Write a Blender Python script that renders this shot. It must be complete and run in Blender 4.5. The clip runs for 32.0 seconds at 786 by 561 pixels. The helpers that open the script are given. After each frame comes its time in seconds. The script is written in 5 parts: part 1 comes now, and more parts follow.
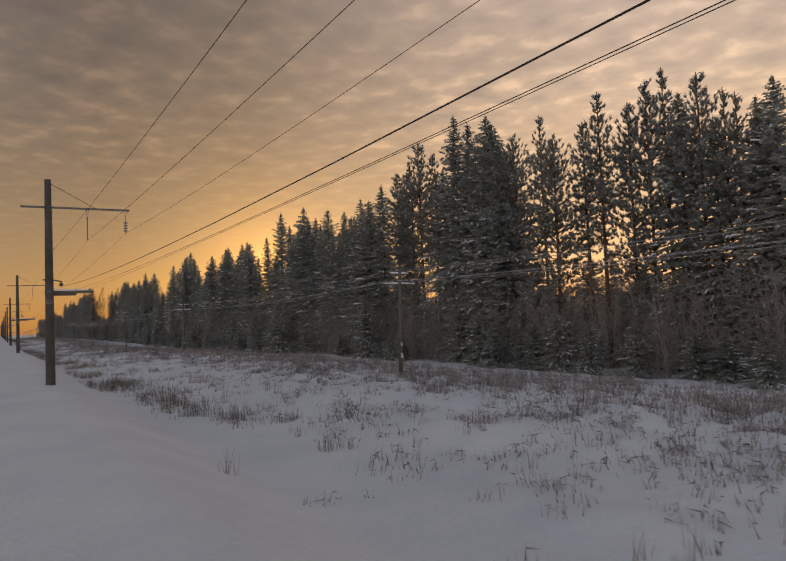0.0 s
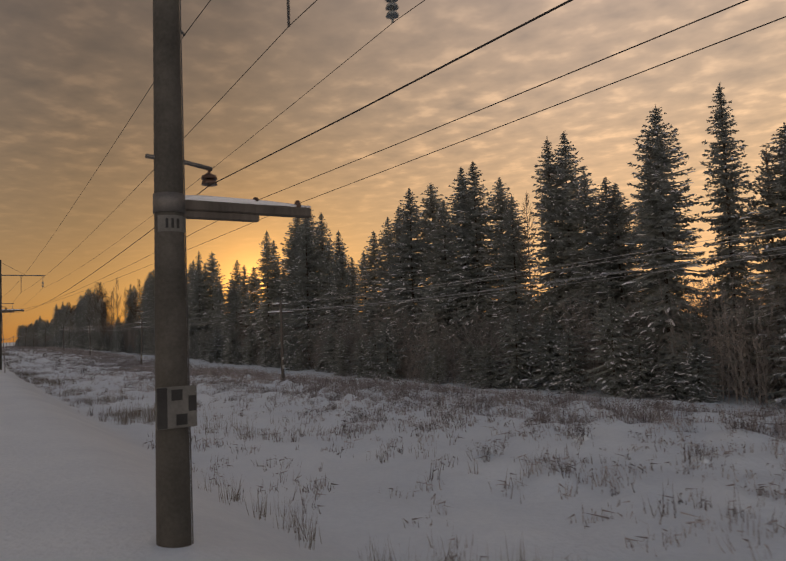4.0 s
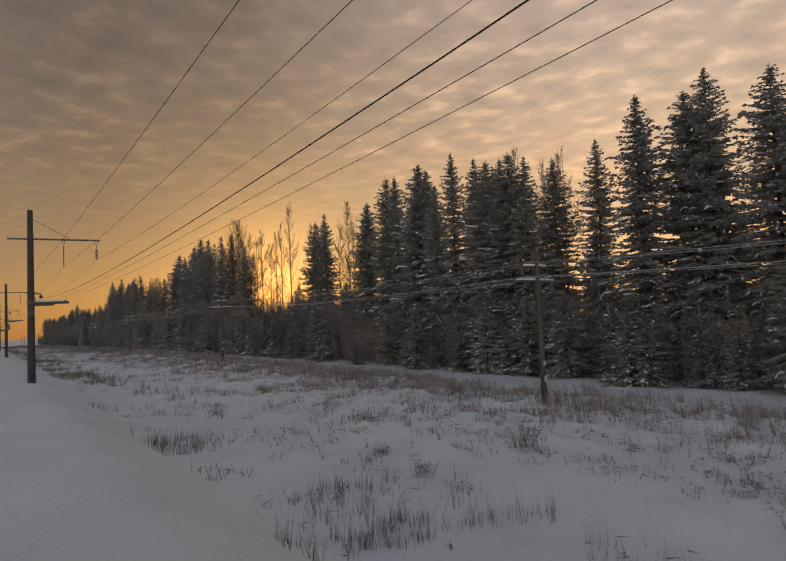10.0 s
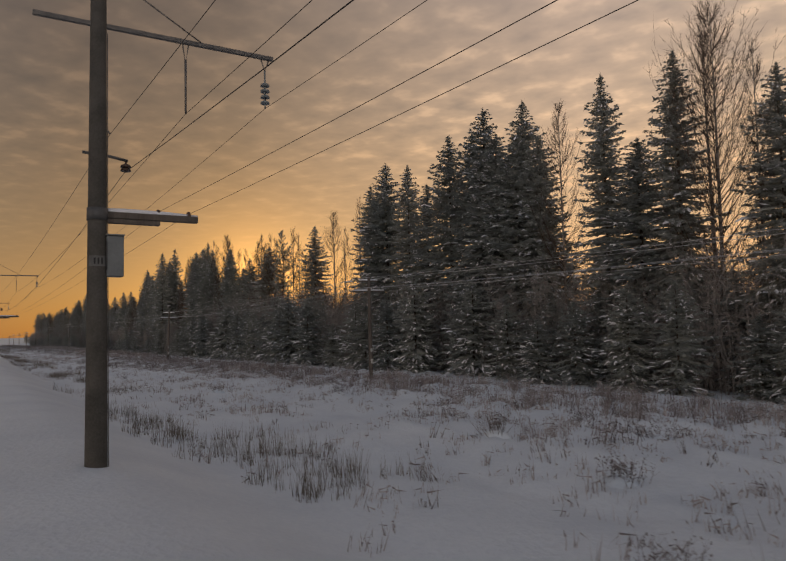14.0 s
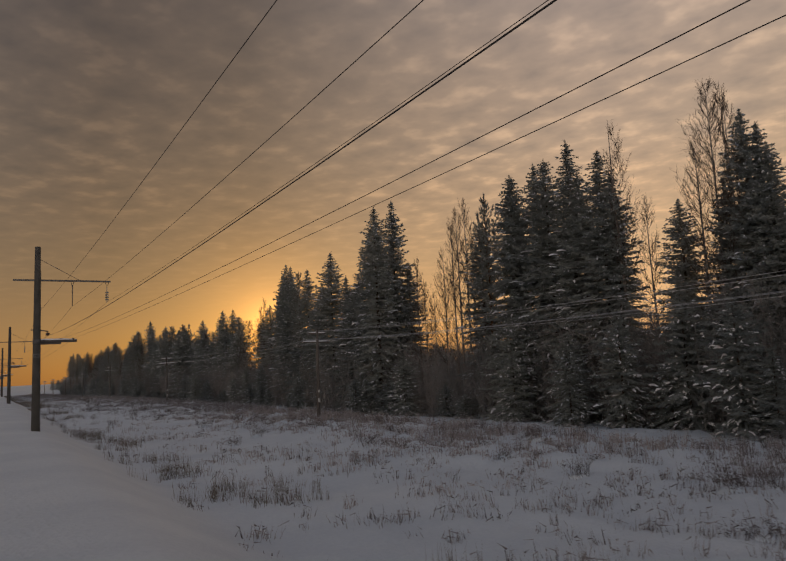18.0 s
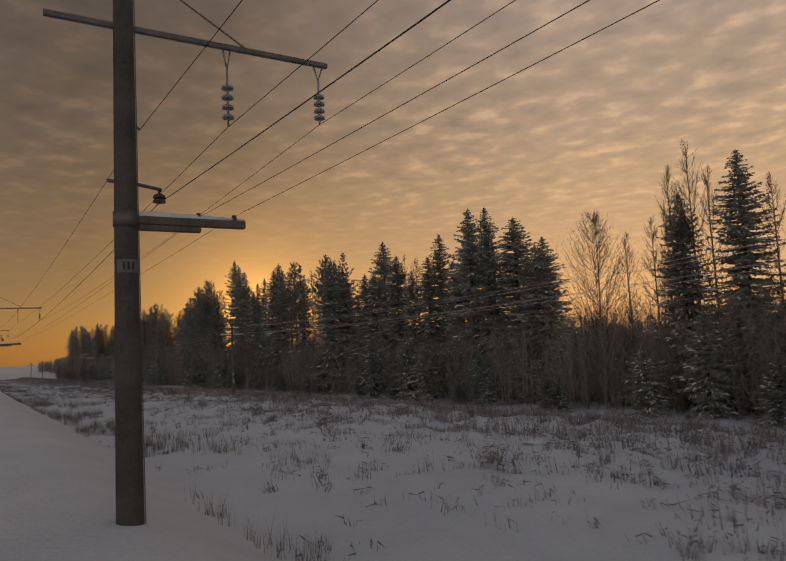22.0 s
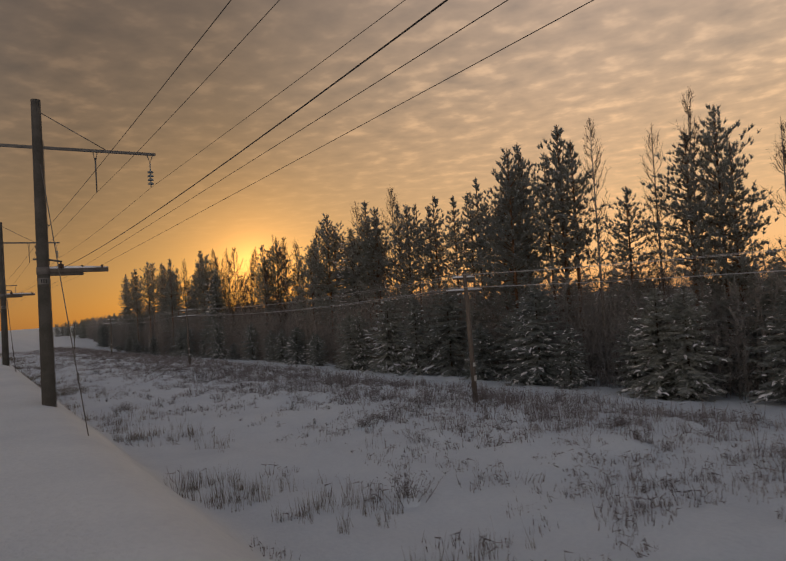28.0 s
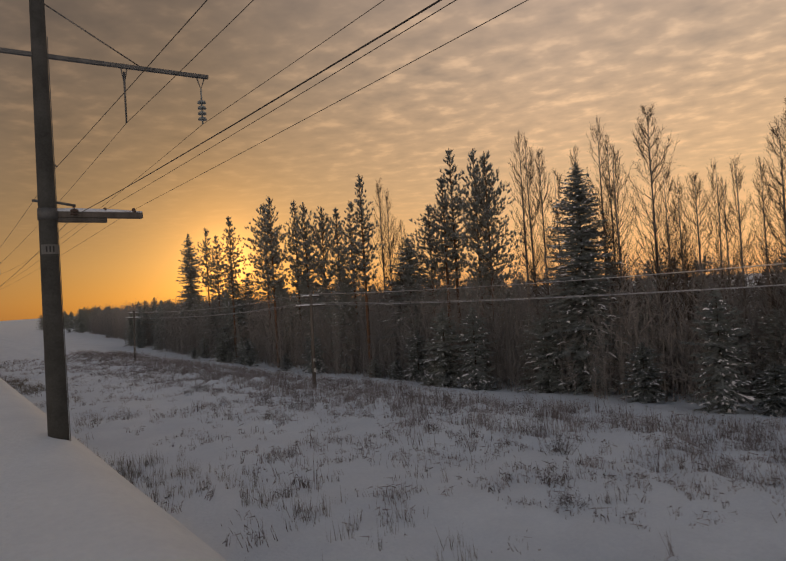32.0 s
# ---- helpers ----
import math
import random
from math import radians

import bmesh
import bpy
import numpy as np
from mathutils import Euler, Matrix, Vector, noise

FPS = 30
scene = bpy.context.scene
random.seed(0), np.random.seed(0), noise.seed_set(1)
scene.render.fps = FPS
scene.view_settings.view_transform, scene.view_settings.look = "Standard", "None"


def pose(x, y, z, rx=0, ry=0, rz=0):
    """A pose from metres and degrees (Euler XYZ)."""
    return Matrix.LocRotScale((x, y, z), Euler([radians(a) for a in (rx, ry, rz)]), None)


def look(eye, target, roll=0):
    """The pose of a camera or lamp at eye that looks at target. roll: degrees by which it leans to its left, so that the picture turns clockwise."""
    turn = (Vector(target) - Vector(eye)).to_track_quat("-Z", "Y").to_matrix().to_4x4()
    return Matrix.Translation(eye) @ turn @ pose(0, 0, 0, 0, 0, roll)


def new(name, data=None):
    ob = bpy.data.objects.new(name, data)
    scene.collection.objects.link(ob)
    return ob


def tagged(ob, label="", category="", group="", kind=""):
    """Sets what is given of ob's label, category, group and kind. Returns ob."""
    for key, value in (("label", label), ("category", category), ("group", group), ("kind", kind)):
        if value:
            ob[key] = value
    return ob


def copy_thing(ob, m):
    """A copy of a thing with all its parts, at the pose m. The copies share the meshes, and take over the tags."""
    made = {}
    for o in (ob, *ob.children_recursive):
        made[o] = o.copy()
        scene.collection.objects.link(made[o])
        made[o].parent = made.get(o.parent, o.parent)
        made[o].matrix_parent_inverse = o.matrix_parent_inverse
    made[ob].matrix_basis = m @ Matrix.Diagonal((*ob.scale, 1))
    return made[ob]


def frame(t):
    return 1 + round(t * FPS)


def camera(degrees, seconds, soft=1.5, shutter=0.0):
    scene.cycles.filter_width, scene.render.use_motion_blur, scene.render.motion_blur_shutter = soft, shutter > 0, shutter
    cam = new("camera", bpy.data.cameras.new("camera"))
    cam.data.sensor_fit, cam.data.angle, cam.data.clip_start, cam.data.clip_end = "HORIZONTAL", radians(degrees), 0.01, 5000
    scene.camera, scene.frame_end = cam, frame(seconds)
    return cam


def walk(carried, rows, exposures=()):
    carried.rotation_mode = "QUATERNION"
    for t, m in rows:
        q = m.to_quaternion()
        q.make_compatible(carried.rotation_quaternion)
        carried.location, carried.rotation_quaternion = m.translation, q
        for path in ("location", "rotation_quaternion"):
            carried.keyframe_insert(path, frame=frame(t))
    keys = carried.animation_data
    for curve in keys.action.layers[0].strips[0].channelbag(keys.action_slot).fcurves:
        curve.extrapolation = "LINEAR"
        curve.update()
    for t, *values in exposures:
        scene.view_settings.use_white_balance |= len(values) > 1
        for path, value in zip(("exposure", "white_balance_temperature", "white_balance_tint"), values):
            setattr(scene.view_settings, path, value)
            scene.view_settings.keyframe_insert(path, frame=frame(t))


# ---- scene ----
cam = camera(60.18, 32.0, soft=1.3, shutter=0.06)
PATH = [
    (0.0, -0.004, 0.00, 3.379, 93.09, 2.41, -30.14),
    (0.5, 0.018, 11.93, 3.390, 92.93, 2.27, -29.88),
    (1.0, 0.041, 23.87, 3.401, 92.97, 2.17, -29.57),
    (1.5, 0.022, 35.83, 3.399, 92.93, 2.33, -30.03),
    (2.0, 0.002, 47.79, 3.397, 93.20, 2.64, -32.46),
    (2.5, 0.001, 59.77, 3.399, 94.36, 2.40, -32.73),
    (3.0, -0.001, 71.76, 3.400, 94.02, 2.39, -33.00),
    (3.5, -0.010, 83.76, 3.404, 93.94, 1.98, -32.78),
    (4.0, -0.019, 95.78, 3.409, 93.89, 2.02, -31.79),
    (4.5, -0.017, 107.80, 3.411, 93.84, 2.31, -31.79),
    (6.5, -0.013, 156.02, 3.419, 93.53, 2.66, -31.80),
    (7.0, -0.011, 168.11, 3.421, 93.68, 2.47, -32.06),
    (7.5, -0.010, 180.20, 3.423, 93.79, 2.44, -32.22),
    (8.0, -0.009, 192.31, 3.425, 93.37, 2.12, -32.14),
    (8.5, -0.004, 204.43, 3.401, 93.46, 2.14, -31.77),
    (9.0, 0.000, 216.54, 3.377, 93.40, 2.03, -31.27),
    (9.5, 0.008, 228.65, 3.403, 93.28, 1.89, -30.90),
    (10.0, 0.016, 240.76, 3.429, 93.50, 2.40, -30.78),
    (10.5, 0.001, 252.88, 3.407, 93.47, 2.33, -31.47),
    (11.0, -0.015, 264.99, 3.384, 93.47, 1.96, -31.83),
    (11.5, -0.006, 277.10, 3.357, 93.25, 1.82, -30.86),
    (12.0, 0.003, 289.21, 3.330, 94.46, 1.87, -33.93),
    (12.5, 0.006, 301.32, 3.376, 92.25, 1.59, -29.70),
    (13.0, 0.009, 313.43, 3.422, 92.56, 1.42, -29.94),
    (13.5, 0.009, 325.53, 3.407, 93.10, 1.42, -30.83),
    (14.0, 0.009, 337.64, 3.393, 93.84, 1.42, -31.94),
    (14.5, 0.008, 349.75, 3.394, 93.94, 1.26, -31.62),
    (16.5, 0.005, 398.17, 3.400, 98.08, 3.43, -30.13),
    (17.0, 0.004, 410.26, 3.401, 97.47, 3.22, -30.89),
    (17.5, 0.003, 422.34, 3.396, 97.13, 3.22, -31.16),
    (18.0, 0.001, 434.41, 3.391, 97.05, 2.85, -30.48),
    (18.5, 0.012, 446.47, 3.386, 96.83, 2.85, -30.80),
    (19.0, 0.024, 458.52, 3.381, 96.59, 2.61, -29.90),
    (19.5, 0.011, 470.57, 3.385, 96.15, 2.81, -30.01),
    (20.0, -0.001, 482.60, 3.389, 95.89, 3.45, -30.35),
    (20.5, -0.004, 494.62, 3.410, 95.91, 3.19, -30.78),
    (21.0, -0.006, 506.64, 3.431, 95.40, 3.35, -31.05),
    (21.5, -0.004, 518.64, 3.397, 95.55, 2.94, -31.70),
    (22.0, -0.003, 530.64, 3.362, 95.34, 2.98, -31.90),
    (22.5, -0.002, 542.62, 3.380, 95.02, 2.76, -31.42),
    (23.0, -0.001, 554.60, 3.398, 94.77, 2.72, -31.58),
    (23.5, 0.006, 566.56, 3.394, 94.66, 2.90, -31.33),
    (24.0, 0.013, 578.52, 3.390, 94.57, 2.76, -31.70),
    (24.5, 0.012, 590.47, 3.390, 93.94, 2.33, -31.39),
    (26.5, 0.009, 638.15, 3.390, 92.26, 3.85, -32.47),
    (27.0, 0.009, 650.04, 3.390, 91.83, 3.53, -32.27),
    (27.5, 0.008, 661.93, 3.386, 91.82, 3.48, -32.05),
    (28.0, 0.006, 673.80, 3.382, 91.93, 3.59, -32.06),
    (28.5, 0.005, 685.67, 3.382, 91.82, 3.56, -32.24),
    (29.0, 0.005, 697.52, 3.383, 91.78, 3.57, -31.77),
    (29.5, 0.007, 709.36, 3.388, 91.71, 3.62, -30.81),
    (30.0, 0.010, 721.20, 3.394, 91.60, 3.57, -30.67),
    (30.5, 0.008, 733.02, 3.394, 91.71, 3.62, -30.73),
    (31.0, 0.005, 744.83, 3.394, 91.73, 3.66, -30.90),
    (31.5, 0.006, 756.63, 3.399, 91.55, 3.51, -31.74),
    (32.0, 0.006, 768.42, 3.404, 91.13, 3.52, -34.16),
]
EXPOSURES = [(0.0, 0.32, 6150, 10), (2.0, 0.3, 6300, 10), (4.0, 0.16, 6500, 10), (8.5, 0.13, 6350, 10), (10.5, 0.24, 6250, 10), (12.5, 0.15, 6350, 10), (14.5, 0.1, 6300, 10), (17.0, -0.12, 6250, 10), (20.0, -0.22, 6400, 10), (22.0, -0.27, 6550, 10), (24.0, -0.3, 6450, 10), (27.0, -0.03, 6420, 10), (32.0, 0.02, 6400, 10)]
walk(cam, [(t, pose(*p)) for t, *p in PATH], EXPOSURES)

# ---------------------------------------------------------------- sky and light
SUN_AZ, SUN_EL = 20.5, 3.2        # clockwise from the line's direction, above the horizon
sun_dir = Vector((math.sin(radians(SUN_AZ)) * math.cos(radians(SUN_EL)), math.cos(radians(SUN_AZ)) * math.cos(radians(SUN_EL)), math.sin(radians(SUN_EL))))


class Nodes:
    """Short-hand for building a node tree."""

    def __init__(self, tree):
        self.tree = tree
        tree.nodes.clear()

    def add(self, kind, **inputs):
        n = self.tree.nodes.new(kind)
        for key, value in inputs.items():
            if key[0] == "i" and key[1:].isdigit():
                self.put(n.inputs[int(key[1:])], value)
            else:
                setattr(n, key, value)
        return n

    def put(self, socket, value):
        if isinstance(value, bpy.types.NodeSocket):
            self.tree.links.new(value, socket)
        else:
            socket.default_value = value

    def math(self, op, a, b=0.0, clamp=False):
        return self.add("ShaderNodeMath", operation=op, use_clamp=clamp, i0=a, i1=b).outputs[0]

    def vmath(self, op, a, b=(0, 0, 0)):
        return self.add("ShaderNodeVectorMath", operation=op, i0=a, i1=b)

    def mix(self, fac, a, b, blend="MIX"):
        n = self.tree.nodes.new("ShaderNodeMix")
        n.data_type, n.blend_type = "RGBA", blend
        self.put(n.inputs[0], fac), self.put(n.inputs[6], a), self.put(n.inputs[7], b)
        return n.outputs[2]

    def ramp(self, fac, stops):
        n = self.tree.nodes.new("ShaderNodeValToRGB")
        while len(n.color_ramp.elements) < len(stops):
            n.color_ramp.elements.new(1.0)
        for e, (p, c) in zip(n.color_ramp.elements, stops):
            e.position, e.color = p, (c if len(c) == 4 else (*c, 1))
        self.put(n.inputs[0], fac)
        return n.outputs[0]

    def noise(self, vec, scale, detail=4.0, rough=0.55, distortion=0.0):
        n = self.tree.nodes.new("ShaderNodeTexNoise")
        self.put(n.inputs["Vector"], vec)
        n.inputs["Scale"].default_value, n.inputs["Detail"].default_value = scale, detail
        n.inputs["Roughness"].default_value, n.inputs["Distortion"].default_value = rough, distortion
        return n.outputs[0]


world = bpy.data.worlds.new("evening_sky")
scene.world = world
world.use_nodes = True
N = Nodes(world.node_tree)
way = N.vmath("NORMALIZE", N.add("ShaderNodeTexCoord").outputs["Generated"]).outputs[0]
sep = N.add("ShaderNodeSeparateXYZ", i0=way)
up = N.math("MAXIMUM", sep.outputs[2], 0.0)
toward = N.vmath("DOT_PRODUCT", way, tuple(sun_dir)).outputs["Value"]
# cloud sheet overhead: small cells and long soft bands on a flat layer
flat = N.math("ADD", up, 0.06)
layer = N.add("ShaderNodeCombineXYZ", i0=N.math("DIVIDE", sep.outputs[0], flat), i1=N.math("DIVIDE", sep.outputs[1], flat), i2=0.0).outputs[0]
turned = N.add("ShaderNodeMapping", i0=layer, i2=(0, 0, radians(62)), i3=(1.0, 1.0, 1.0)).outputs[0]
cells = N.noise(turned, 7.4, 3.0, 0.5, 0.0)
lens = N.math("MULTIPLY", N.math("SUBTRACT", cells, 0.54), 6.0, clamp=True)
bands = N.noise(turned, 1.0, 3.0, 0.5, 0.3)
cells = N.math("MULTIPLY", N.math("SUBTRACT", cells, 0.47), N.math("ADD", 0.2, N.math("MULTIPLY", bands, 1.6)))
puff = N.math("ADD", N.math("MULTIPLY", cells, 1.15), N.math("MULTIPLY", N.math("SUBTRACT", bands, 0.5), 0.20))
puff = N.math("ADD", puff, N.math("MULTIPLY", N.math("MULTIPLY", lens, bands), 0.60))
fade = N.math("MULTIPLY", N.math("SUBTRACT", up, 0.06), 5.0, clamp=True)
puff = N.math("MULTIPLY", puff, fade)
grade = N.ramp(up, [(0.0, (0.66, 0.335, 0.128)), (0.06, (0.77, 0.442, 0.196)), (0.15, (0.59, 0.378, 0.202)), (0.30, (0.435, 0.316, 0.219)), (0.50, (0.335, 0.27, 0.23)), (0.70, (0.16, 0.145, 0.15)), (1.0, (0.10, 0.10, 0.115))])
# sky tint by bearing: dimmed ahead for the window's grime, brightest beside the sun
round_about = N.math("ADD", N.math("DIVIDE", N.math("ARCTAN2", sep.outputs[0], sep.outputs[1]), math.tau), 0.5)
# the unseen sky behind is raised to light the near face of the wood
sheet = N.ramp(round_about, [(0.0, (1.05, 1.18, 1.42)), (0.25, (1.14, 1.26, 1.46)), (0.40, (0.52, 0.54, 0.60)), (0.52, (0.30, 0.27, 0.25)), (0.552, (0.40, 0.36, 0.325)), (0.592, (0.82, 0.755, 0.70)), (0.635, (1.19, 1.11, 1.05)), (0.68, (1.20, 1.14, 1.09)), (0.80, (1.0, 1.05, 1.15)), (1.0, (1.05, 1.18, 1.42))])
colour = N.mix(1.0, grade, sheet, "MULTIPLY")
light_puff = N.math("ADD", 1.0, N.math("MULTIPLY", puff, 0.73))
colour = N.mix(1.0, colour, N.add("ShaderNodeCombineXYZ", i0=N.math("ADD", 1.0, N.math("MULTIPLY", puff, 0.82)), i1=light_puff, i2=N.math("ADD", 1.0, N.math("MULTIPLY", puff, 0.56))).outputs[0], "MULTIPLY")
warm = N.math("MAXIMUM", toward, 0.0)
tight = N.math("ADD", N.math("POWER", warm, 1600.0), N.math("MULTIPLY", N.math("POWER", warm, 260.0), 0.45))
wide = N.math("POWER", warm, 40.0)
low = N.math("POWER", N.math("SUBTRACT", 1.0, up, clamp=True), 11.0)
colour = N.mix(N.math("MULTIPLY", tight, 1.0), colour, (1.1, 0.47, 0.085, 1), "ADD")
colour = N.mix(N.math("MULTIPLY", N.math("MULTIPLY", wide, low), 0.09), colour, (1.0, 0.42, 0.06, 1), "ADD")
# a pale band low opposite the sunset, unseen, added to light the wood's front
east_fill = N.math("MULTIPLY", N.math("MAXIMUM", N.math("MULTIPLY", toward, -1.0), 0.0), N.math("POWER", N.math("SUBTRACT", 1.0, up, clamp=True), 4.0))
colour = N.mix(N.math("MULTIPLY", east_fill, 0.85), colour, (0.92, 1.0, 1.12, 1), "ADD")
blue = N.add("ShaderNodeTexSky", sky_type="NISHITA", sun_disc=False, sun_elevation=radians(SUN_EL), sun_rotation=radians(SUN_AZ))
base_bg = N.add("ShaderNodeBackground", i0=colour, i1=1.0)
blue_bg = N.add("ShaderNodeBackground", i0=blue.outputs[0], i1=0.012)
both = N.add("ShaderNodeAddShader", i0=base_bg.outputs[0], i1=blue_bg.outputs[0])
N.add("ShaderNodeOutputWorld", i0=both.outputs[0])

lamp = bpy.data.lights.new("sun", "SUN")
lamp.energy, lamp.angle, lamp.color = 0.6, radians(11), (1.0, 0.66, 0.36)
sun = new("sun", lamp)
sun.matrix_world = look(sun_dir * 400, (0, 0, 0))


# ---------------------------------------------------------------- materials
def material(name, colour_a, colour_b, scale, rough=0.85, bump=0.3, fine=None, metal=0.0, stretch=(1, 1, 1), island=0.0, through_light=0.0, deep=0.02):
    """Two colours mixed by coarse and fine noise in object space, with a bump from the fine one."""
    m = bpy.data.materials.new(name)
    m.use_nodes = True
    k = Nodes(m.node_tree)
    geo = k.add("ShaderNodeNewGeometry")
    where = k.add("ShaderNodeMapping", i0=geo.outputs["Position"], i3=stretch).outputs[0]
    coarse = k.noise(where, scale, 3.0, 0.6)
    grain = k.noise(where, fine or scale * 9, 4.0, 0.6)
    fac = k.math("ADD", k.math("MULTIPLY", coarse, 0.65), k.math("MULTIPLY", grain, 0.35))
    fac = k.math("MULTIPLY", k.math("SUBTRACT", fac, 0.32), 2.6, clamp=True)
    if island:
        fac = k.math("ADD", k.math("MULTIPLY", fac, 1 - island), k.math("MULTIPLY", geo.outputs["Random Per Island"], island), clamp=True)
    col = k.mix(fac, (*colour_a, 1), (*colour_b, 1))
    own = k.add("ShaderNodeObjectInfo").outputs["Random"]
    col = k.mix(1.0, col, k.ramp(own, [(0, (0.82, 0.84, 0.86)), (1, (1.14, 1.1, 1.06))]), "MULTIPLY")
    b = k.add("ShaderNodeBsdfPrincipled")
    k.put(b.inputs["Base Color"], col)
    b.inputs["Roughness"].default_value, b.inputs["Metallic"].default_value = rough, metal
    b.inputs["Specular IOR Level"].default_value = 0.3
    if bump:
        bn = k.add("ShaderNodeBump")
        bn.inputs["Strength"].default_value, bn.inputs["Distance"].default_value = bump, deep
        k.put(bn.inputs["Height"], grain)
        k.put(b.inputs["Normal"], bn.outputs[0])
    if through_light:
        tr = k.add("ShaderNodeBsdfTranslucent", i0=col)
        mx = k.add("ShaderNodeMixShader", i0=through_light, i1=b.outputs[0], i2=tr.outputs[0])
        k.add("ShaderNodeOutputMaterial", i0=mx.outputs[0])
    else:
        k.add("ShaderNodeOutputMaterial", i0=b.outputs[0])
    return m


SNOW = material("snow_cover", (0.575, 0.648, 0.718), (0.728, 0.798, 0.848), 0.25, 0.75, 0.9, 7.0, deep=0.05)
SNOW_PAD = material("snow_on_boughs", (0.66, 0.68, 0.73), (0.84, 0.85, 0.88), 1.2, 0.8, 0.3)
# needle colours hold frost and, lifted further, the hazy veil of the window glass
NEEDLE = material("frost_haze_spruce_needles", (0.198, 0.216, 0.2), (0.365, 0.388, 0.376), 0.6, 0.8, 0, 6, island=0.5, through_light=0.34)
PINE_NEEDLE = material("frost_haze_pine_needles", (0.198, 0.216, 0.2), (0.365, 0.388, 0.376), 0.6, 0.8, 0, 6, island=0.5, through_light=0.34)
BARK = material("spruce_bark", (0.045, 0.035, 0.028), (0.13, 0.10, 0.08), 2.0, 0.9, 0.6, 16, stretch=(1, 1, 0.3))
PINE_BARK = material("pine_bark", (0.08, 0.045, 0.028), (0.22, 0.12, 0.065), 1.2, 0.9, 0.6, 12, stretch=(1, 1, 0.4))
BIRCH_BARK = material("birch_bark", (0.10, 0.085, 0.075), (0.36, 0.32, 0.28), 3.0, 0.8, 0.4, 18, stretch=(0.6, 0.6, 3))
TWIG = material("bare_twigs", (0.055, 0.042, 0.034), (0.14, 0.11, 0.09), 1.0, 0.9, 0, 8, island=0.5)
# frosted twigs, their dark end raised to put the hazy veil into the colour
BRUSH = material("frost_haze_brush_twigs", (0.20, 0.186, 0.176), (0.33, 0.31, 0.296), 0.7, 0.9, 0, 8, island=0.5)
STRAW = material("dry_weed_stalks", (0.15, 0.136, 0.134), (0.48, 0.445, 0.44), 0.8, 0.9, 0, 6, island=0.6)
DARK_WEED = material("dead_weed_tufts", (0.06, 0.053, 0.052), (0.22, 0.198, 0.192), 0.8, 0.9, 0, 6, island=0.6)
REED = material("dark_reeds", (0.09, 0.078, 0.062), (0.25, 0.22, 0.18), 0.8, 0.9, 0, 6, island=0.6)
CONCRETE = material("mast_concrete", (0.042, 0.041, 0.036), (0.105, 0.10, 0.09), 1.6, 0.9, 0.5, 22)
TIMBER = material("weathered_timber", (0.065, 0.055, 0.048), (0.16, 0.14, 0.12), 2.0, 0.9, 0.5, 20, stretch=(1, 1, 0.15))
STEEL = material("dull_steel", (0.10, 0.10, 0.10), (0.20, 0.19, 0.18), 4.0, 0.6, 0.2, 40, metal=0.6)
WIRE = material("dark_wire", (0.02, 0.02, 0.02), (0.05, 0.045, 0.04), 2.0, 0.6, 0)
FROST_WIRE = material("frosted_wire", (0.36, 0.37, 0.39), (0.62, 0.63, 0.65), 2.0, 0.8, 0)
PORCELAIN = material("brown_porcelain", (0.06, 0.035, 0.025), (0.12, 0.075, 0.055), 6.0, 0.35, 0)
GLASS_INS = material("grey_insulator", (0.15, 0.17, 0.17), (0.26, 0.28, 0.28), 6.0, 0.3, 0)
PLATE = material("pale_enamel_plate", (0.42, 0.42, 0.40), (0.58, 0.57, 0.54), 3.0, 0.6, 0.1)
FADED = material("faded_paint", (0.10, 0.10, 0.095), (0.19, 0.185, 0.175), 3.0, 0.8, 0.2)
BLACK = material("black_paint", (0.018, 0.018, 0.018), (0.04, 0.04, 0.04), 3.0, 0.6, 0.1)
CABINET = material("grey_cabinet_paint", (0.16, 0.17, 0.17), (0.24, 0.25, 0.245), 2.0, 0.6, 0.1)


# ---------------------------------------------------------------- mesh helpers
def mesh_of(name, tri, mat):
    """A mesh of loose triangles, n x 3 x 3."""
    tri = np.asarray(tri, dtype=np.float32).reshape(-1, 3, 3)
    n = len(tri)
    me = bpy.data.meshes.new(name)
    me.vertices.add(n * 3), me.loops.add(n * 3), me.polygons.add(n)
    me.vertices.foreach_set("co", tri.reshape(-1))
    me.loops.foreach_set("vertex_index", np.arange(n * 3, dtype=np.int32))
    me.polygons.foreach_set("loop_start", np.arange(0, n * 3, 3, dtype=np.int32))
    me.update(calc_edges=True)
    me.materials.append(mat)
    return me


def part(name, shape, mat, parent=None, label=""):
    """One mesh object, from loose triangles or a bmesh, under a thing or a part."""
    if isinstance(shape, bmesh.types.BMesh):
        me = bpy.data.meshes.new(name)
        shape.to_mesh(me)
        shape.free()
        me.materials.append(mat)
    else:
        me = mesh_of(name, shape, mat)
    ob = new(name, me)
    ob.parent = parent
    return tagged(ob, label)


